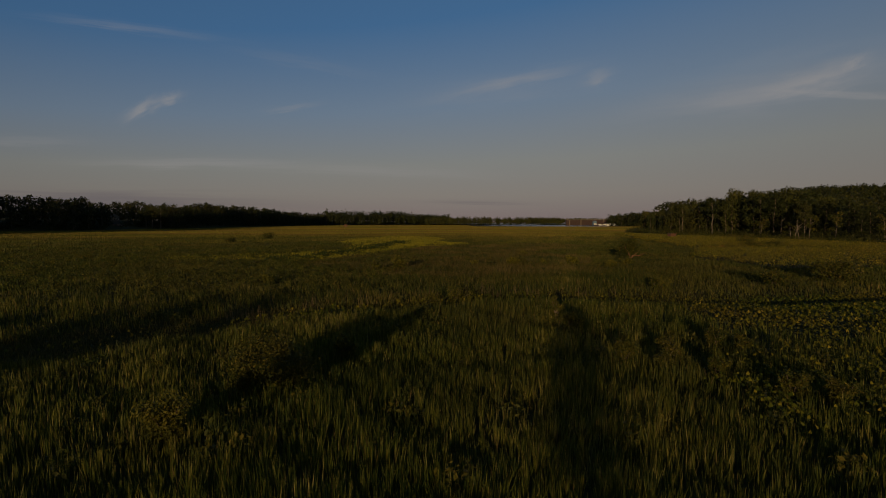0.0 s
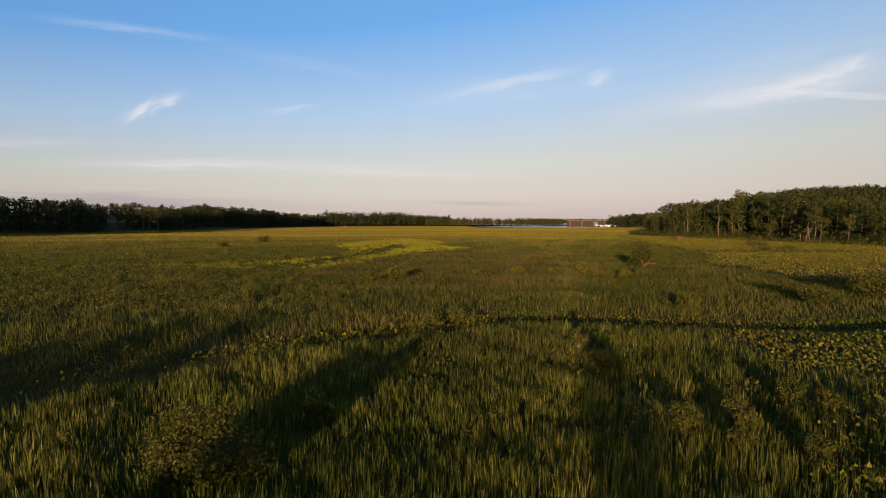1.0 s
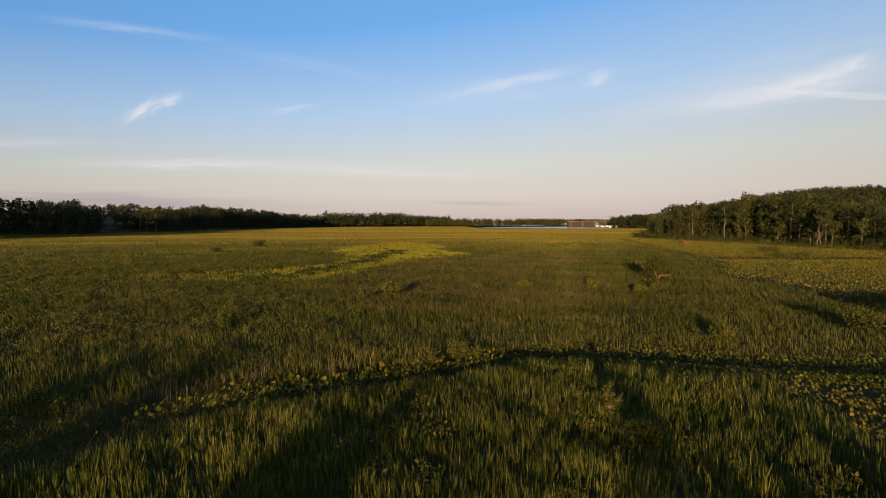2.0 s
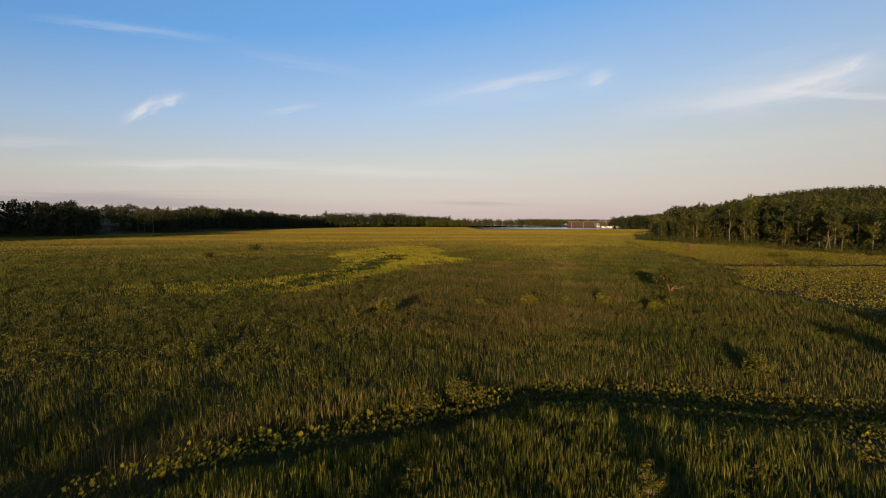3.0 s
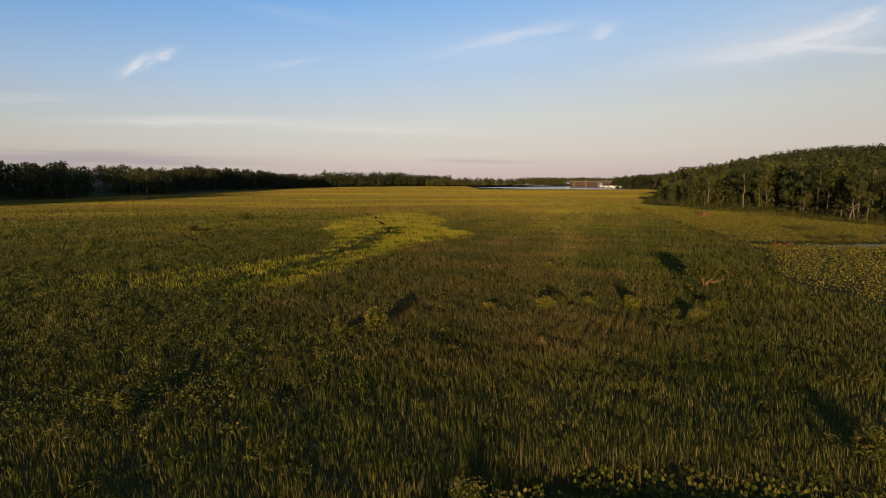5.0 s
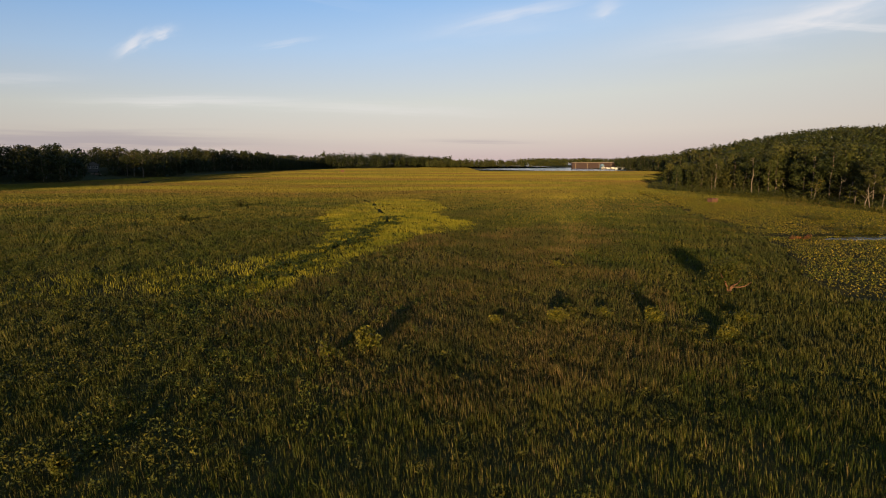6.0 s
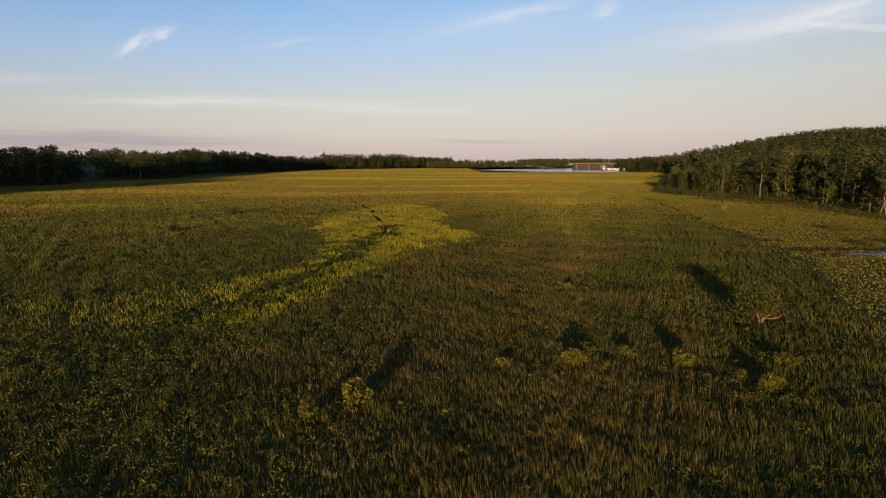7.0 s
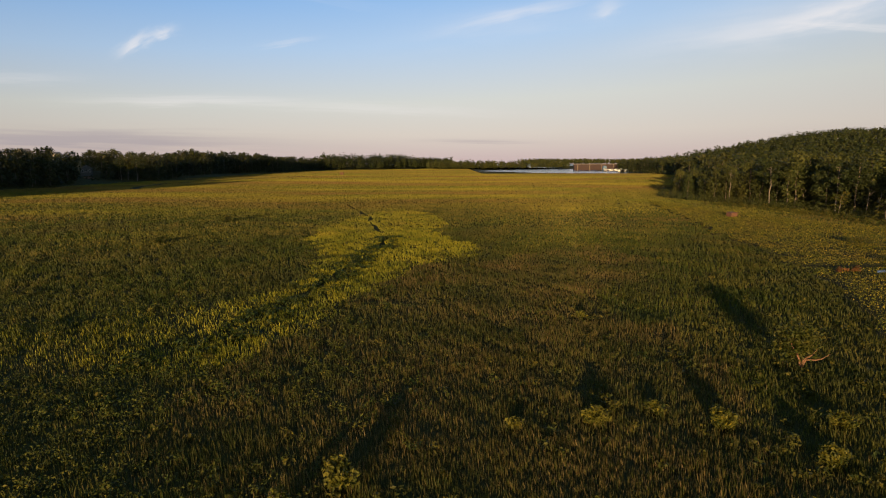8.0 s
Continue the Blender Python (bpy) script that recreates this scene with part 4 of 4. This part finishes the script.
c = np.array([-0.1, 0.5, 1.65]) + d * np.array([0.55, 0.5, 0.5])
v, t = leaves(r, c, 0.1, 0.3)
part("foliage", mesh_np("foliage", v, t, SHRUB, np.repeat(np.clip(r.normal(0.35, 0.2, n), 0, 1), 4)), root, "thin olive foliage")

# lily plants that stand out along the ditch
LEAF_RING = [(0.0, -0.28, 0.0), (0.26, -0.5, 0.03), (0.46, -0.18, 0.07), (0.4, 0.3, 0.05), (0.0, 0.75, -0.02), (-0.4, 0.3, 0.05), (-0.46, -0.18, 0.07), (-0.26, -0.5, 0.03)]
lily_leaves = []
for k in range(4):
    q = np.array(LEAF_RING) * (1 + 0.06 * k) + np.random.default_rng(k).normal(0, 0.02, (8, 3))
    v = np.concatenate([[[0, 0.05, 0.0]], q])
    lily_leaves.append(mesh_np("leaf", v, [(0, 1 + i, 1 + (i + 1) % 8) for i in range(8)], LILY, np.full(9, (0.15, 0.3, 0.45, 0.7)[k])))
r = random.Random(41)
for k in range(56):
    f = (k + r.random()) / 56
    px = -9 + 28 * f
    py = float(np.interp(px, [q[0] for q in DITCH], [q[1] for q in DITCH])) + r.uniform(-0.2, 1.1)
    z = float(rise([px], [py])[0])
    root = base("lily_plant", px, py, z, "water lily plant with upright yellow-green leaves in the ditch", "water lily", "lily plants in the ditch")
    stalks = []
    for q in range(5):
        a, out, up = r.uniform(0, 6.28), r.uniform(0.06, 0.22), r.uniform(0.3, 0.5) + (0.25 if px < 3 else 0.0)
        at = np.array([math.cos(a) * out, math.sin(a) * out, up])
        stalks.append(tube([(0, 0, -0.05), at * np.array([0.4, 0.4, 0.6]), at], [0.012, 0.010, 0.007], 4))
        leaf = part("leaf", lily_leaves[r.randrange(4)], root)
        leaf.matrix_basis = pose(*at, r.uniform(15, 75), r.uniform(-20, 20), r.uniform(-60, 60)) @ Matrix.Scale(r.uniform(0.08, 0.13), 4)
    part("stalk", mesh_np("stalk", *join(stalks), LILY, np.full(sum(len(q[0]) for q in stalks), 0.2)), root)

# leafy weeds mixed among the reeds
r, x, y = scatter(80, 6500, -75, 60, 9, 125)
keep = (np.abs(x) < 0.8 * y + 3) & (r.uniform(size=len(x)) < 0.55 + 0.6 * waves(x, y, 14, 81)) & (near_line(DITCH, x, y)[0] > 1.5) & ~inside(LILY_FIELD, x, y) & ~inside(LILY_NEAR, x, y) & (near_line(CREEK, x, y)[0] > 1.2)
x, y = x[keep], y[keep]
near = y < 50
thicket("marsh_weeds", 82, np.stack([x[near], y[near]], 1), 0.62, 0.055, 52, SHRUB, "low leafy weeds growing among the reeds")
thicket("marsh_weeds", 83, np.stack([x[~near], y[~near]], 1), 0.62, 0.095, 28, SHRUB, "low leafy weeds growing among the reeds")
# bushy herbs that stand in rounded clumps between the reeds
r, x, y = scatter(91, 16000, -62, 4, 32, 98)
keep = (np.abs(x) < 0.83 * y + 3) & (r.uniform(size=len(x)) < forb_share(x, y)) & ~inside(YELLOW, x, y) & (r.uniform(size=len(x)) < 1.25 - y / 110)
x, y = x[keep], y[keep]
thicket("marsh_herbs", 92, np.stack([x, y], 1), 0.66, 0.062, 28, HERB, "bushy green herbs crowded in rounded clumps")
# dark broad-leaved weeds along the creek through the yellow grass
r, x, y = scatter(88, 9000, -32, -4, 62, 126)
dc, _ = near_line(CREEK, x, y)
keep = (dc < 3.2) & (r.uniform(size=len(x)) < np.clip(0.75 - dc / 3.4, 0.05, 1) * (0.55 + 0.7 * waves(x, y, 5, 89)))
thicket("creek_weeds", 90, np.stack([x[keep], y[keep]], 1), 0.6, 0.11, 40, CREEK_LEAF, "dark green broad-leaved weeds along the creek")
# dry straw-coloured stalks on the ditch's far bank
r, x, y = scatter(84, 7000, -16, 12, 24, 38)
dd, al = near_line(DITCH, x, y)
keep = (dd > 0.9) & (dd < 2.6) & (y > 27) & (waves(x, y, 2.5, 85) > 0.15) & (near_line(DITCH, x, y + 0.5)[0] > dd)
x, y = x[keep], y[keep]
v, t, tn = blades(r, x, y, r.uniform(0.5, 1.0, len(x)), np.full(len(x), 0.018), np.abs(r.normal(0.05, 0.06, len(x))), r.uniform(0.3, 1, len(x)))
tagged(new("dry_stalks", mesh_np("dry_stalks", v, t, STRAW, tn)), "dry straw-coloured stalks on the ditch bank", "stalks", kind="stuff")

# low dark sedge in the wide bend of the ditch
r, x, y = scatter(87, 60000, -40, -4, 8, 34)
keep = (near_line(DITCH, x, y)[0] < 3.0) & (x < -6) & (np.abs(x) < 0.83 * y + 4)
x, y = x[keep], y[keep]
v, t, tn = blades(r, x, y, r.uniform(0.18, 0.5, len(x)), np.full(len(x), 0.022), np.abs(r.normal(0.5, 0.3, len(x))), np.clip(r.normal(0.3, 0.25, len(x)), 0, 1))
tagged(new("ditch_sedge", mesh_np("ditch_sedge", v, t, REED_BROWN, tn)), "low brownish sedge lying over the wet ditch", "sedge", kind="stuff")

# rust-coloured growth on the pool's rim
thicket("rusty_weeds", 86, [(45.6 + 0.5 * k, 95.4 + 0.7 * math.sin(k) + 0.25 * k) for k in range(8)], 0.6, 0.1, 60, RUSTY, "rust-red water weeds on the pool's rim")

# ---------------- snags, blinds, house, causeway ----------------


def snag(px, py, tall, seed, lean):
    """A dead pale trunk with a few broken limbs."""
    r = np.random.default_rng(seed)
    root = base("dead_trunk", px, py, float(rise([px], [py])[0]), "bleached dead trunk with broken limbs by the wood", "dead tree", "dead trunks")
    line = [np.array([lean * tall * f + r.normal(0, 0.08), r.normal(0, 0.08), tall * f - 0.2]) for f in (0, 0.3, 0.6, 0.85, 1)]
    part("trunk", mesh_np("trunk", *tube(line, [0.12, 0.10, 0.08, 0.055, 0.02], 7), PALE_BARK, smooth=True), root)
    for k in range(4):
        f, a = r.uniform(0.4, 0.9), r.uniform(0, 6.28)
        at = np.array([np.interp(f, (0, 0.3, 0.6, 0.85, 1), [p[q] for p in line]) for q in range(3)])
        end = at + np.array([math.cos(a), math.sin(a), r.uniform(0.5, 1.4)]) * tall * r.uniform(0.12, 0.25)
        part("limb", mesh_np("limb", *tube([at, (at + end) / 2 + [0, 0, -0.1], end], [0.06, 0.045, 0.015], 5), PALE_BARK, smooth=True), root)


for k, (px, py, h, l) in enumerate(((90.5, 143, 5.5, 0.12), (91.5, 142.5, 4.5, -0.25), (99, 163, 6.5, 0.03), (100, 161, 6, 0.1), (99, 186, 6, -0.1), (100, 205, 8, 0.05), (96, 226, 7, 0.02))):
    snag(px, py, h, 500 + k, l)


def blind(px, py, wide, tall, turn):
    """A boarded hunting hide on posts > posts, boards, roof."""
    root = base("hunting_blind", px, py, 0, "rusty red boarded hunting blind standing in the marsh", "blind")
    root.matrix_basis = pose(px, py, 0, 0, 0, turn)
    for a in (-1, 1):
        for b in (-1, 1):
            bm = bmesh.new()
            box(bm, a * wide / 2 - 0.06, b * 0.8 - 0.06, -0.2, a * wide / 2 + 0.06, b * 0.8 + 0.06, tall, 0.01)
            part("post", bm_mesh("post", bm, BARK), root)
    n = 7
    for q in (-1, 1):
        for k in range(n):
            z = 0.3 + (tall - 0.4) * k / n
            bm = bmesh.new()
            box(bm, -wide / 2 - 0.1, q * 0.9 - 0.02, z, wide / 2 + 0.1, q * 0.9 + 0.02, z + (tall - 0.4) / n - 0.03, 0.005)
            part("board", bm_mesh("board", bm, RUST), root)
    for q in (-1, 1):
        bm = bmesh.new()
        box(bm, q * (wide / 2 + 0.09) - 0.02, -0.87, 0.3, q * (wide / 2 + 0.09) + 0.02, 0.87, tall - 0.1, 0.005)
        part("side_panel", bm_mesh("side_panel", bm, RUST), root)
    bm = bmesh.new()
    box(bm, -wide / 2 - 0.25, -1.1, tall, wide / 2 + 0.25, 1.1, tall + 0.08, 0.02)
    part("roof", bm_mesh("roof", bm, RUST), root)


blind(65.2, 158.5, 1.3, 1.35, 8)
blind(-104, 595, 3.2, 2.6, 0)


def house(px, py, pz, wide, deep, tall, turn, label, wall_mat, roof_mat, rows=1):
    """A small house > walls, gable roof, windows > panes, door."""
    root = base("house", px, py, pz, label, "house")
    root.matrix_basis = pose(px, py, pz, 0, 0, turn)
    bm = bmesh.new()
    box(bm, -wide / 2, -deep / 2, -1.5, wide / 2, deep / 2, tall)
    part("wall", bm_mesh("wall", bm, wall_mat), root)
    bm = bmesh.new()
    e, up = 0.5, wide * 0.33
    a = [bm.verts.new(q) for q in ((-wide / 2 - e, -deep / 2 - e, tall), (wide / 2 + e, -deep / 2 - e, tall), (0, -deep / 2 - e, tall + up),
                                   (-wide / 2 - e, deep / 2 + e, tall), (wide / 2 + e, deep / 2 + e, tall), (0, deep / 2 + e, tall + up))]
    for f in ((0, 1, 2), (5, 4, 3), (0, 2, 5, 3), (2, 1, 4, 5), (1, 0, 3, 4)):
        bm.faces.new([a[k] for k in f])
    part("roof", bm_mesh("roof", bm, roof_mat), root)
    for row in range(rows):
        for k in range(3):
            cx, cz = (k - 1) * wide * 0.29, tall * (row + 0.55) / rows
            bm = bmesh.new()
            box(bm, cx - 0.62, -deep / 2 - 0.06, cz - 0.8, cx + 0.62, -deep / 2 - 0.01, cz + 0.8, 0.01)
            w = part("window", bm_mesh("window", bm, WHITE_PAINT), root)
            bm = bmesh.new()
            box(bm, cx - 0.5, -deep / 2 - 0.09, cz - 0.68, cx + 0.5, -deep / 2 - 0.065, cz + 0.68)
            part("pane", bm_mesh("pane", bm, GLASS), w)
    return root


house(-238.0, 403, 5.2, 6.8, 6, 3.4, 32, "small grey boarded house with white windows under dark trees", GREY_WALL, ROOFING, 1)
for px, py, w, turn in ((-455, 640, 16, -20), (-430, 652, 12, -10), (-355, 680, 13, -20), (-333, 692, 10, -25)):
    house(px, py, float(rise([px], [py])[0]) - 1.8, w, 10, 9.0, turn, "pale far house whose roof shows over the trees", PALE_WALL, PALE_ROOF, 2)
mound = [(-230 + 6 * math.cos(a) * f, 392 + 3 * math.sin(a) * f, 3.6 - 2.2 * f * f + 0.1 * math.sin(5 * a)) for f in (0.02, 0.4, 0.75, 1.0) for a in [6.2832 * q / 18 for q in range(18)]]
tri = [t for q in range(3) for k in range(18) for t in ((q * 18 + k, q * 18 + (k + 1) % 18, (q + 1) * 18 + (k + 1) % 18), (q * 18 + k, (q + 1) * 18 + (k + 1) % 18, (q + 1) * 18 + k))]
tagged(new("bank", mesh_np("bank", mound, tri, SAND, smooth=True)), "bare sandy orange bank before the small house", "bank", kind="structure")

# the causeway over the river, with boats and a blue shed in front
way_ob = base("causeway", 330, 930, 0, "long red-brown causeway with a pale deck across the river", "bridge")
bm = bmesh.new()
box(bm, -125, -3, -1, 260, 3, 9.2, 0.1)
part("wall", bm_mesh("wall", bm, BRICK_RED), way_ob)
bm = bmesh.new()
box(bm, -126, -3.6, 9.2, 261, 3.6, 9.75, 0.1)
part("deck", bm_mesh("deck", bm, PALE_ROOF), way_ob)
for k in range(20):
    bm = bmesh.new()
    box(bm, -120 + k * 19, -3.5, -1, -118.6 + k * 19, -3.02, 9.1)
    part("pier", bm_mesh("pier", bm, BARK), way_ob)


def boat(px, py, long, turn, mat, label):
    """A moored boat > hull, cabin, windscreen."""
    root = base("boat", px, py, 0.05, label, "boat", "moored boats")
    root.matrix_basis = pose(px, py, 0.05, 0, 0, turn)
    bm = bmesh.new()
    ring = [(-0.5, -0.16), (0.2, -0.17), (0.42, -0.09), (0.52, 0), (0.42, 0.09), (0.2, 0.17), (-0.5, 0.16)]
    low = [bm.verts.new((a * long * 0.93, b * long * 0.8, -0.2)) for a, b in ring]
    top = [bm.verts.new((a * long, b * long, 0.14 * long + 0.04 * long * max(0, a))) for a, b in ring]
    bm.faces.new(low[::-1]), bm.faces.new(top)
    for k in range(7):
        bm.faces.new((low[k], low[(k + 1) % 7], top[(k + 1) % 7], top[k]))
    part("hull", bm_mesh("hull", bm, mat), root)
    bm = bmesh.new()
    box(bm, -0.3 * long, -0.11 * long, 0.14 * long, 0.15 * long, 0.11 * long, 0.34 * long, 0.1)
    part("cabin", bm_mesh("cabin", bm, WHITE_PAINT), root)
    bm = bmesh.new()
    box(bm, -0.2 * long, -0.112 * long - 0.03, 0.22 * long, 0.1 * long, -0.112 * long, 0.3 * long)
    part("window", bm_mesh("window", bm, GLASS), root)


r = random.Random(9)
for k in range(9):
    u = 1066 + k * 4.6
    d = 770 + r.uniform(-25, 60)
    boat((u - 784) / 984 * d, 32 + d, r.uniform(7, 11), r.uniform(-40, 40) + 90 * (k % 2), WHITE_PAINT if k % 3 else BRICK_RED, "white motor boat moored on the river" if k % 3 else "red-hulled motor boat moored on the river")
house(226, 830, 0.4, 5, 6, 5.5, 0, "small blue shed on the river landing", BLUE_PAINT, BLUE_PAINT, 1)
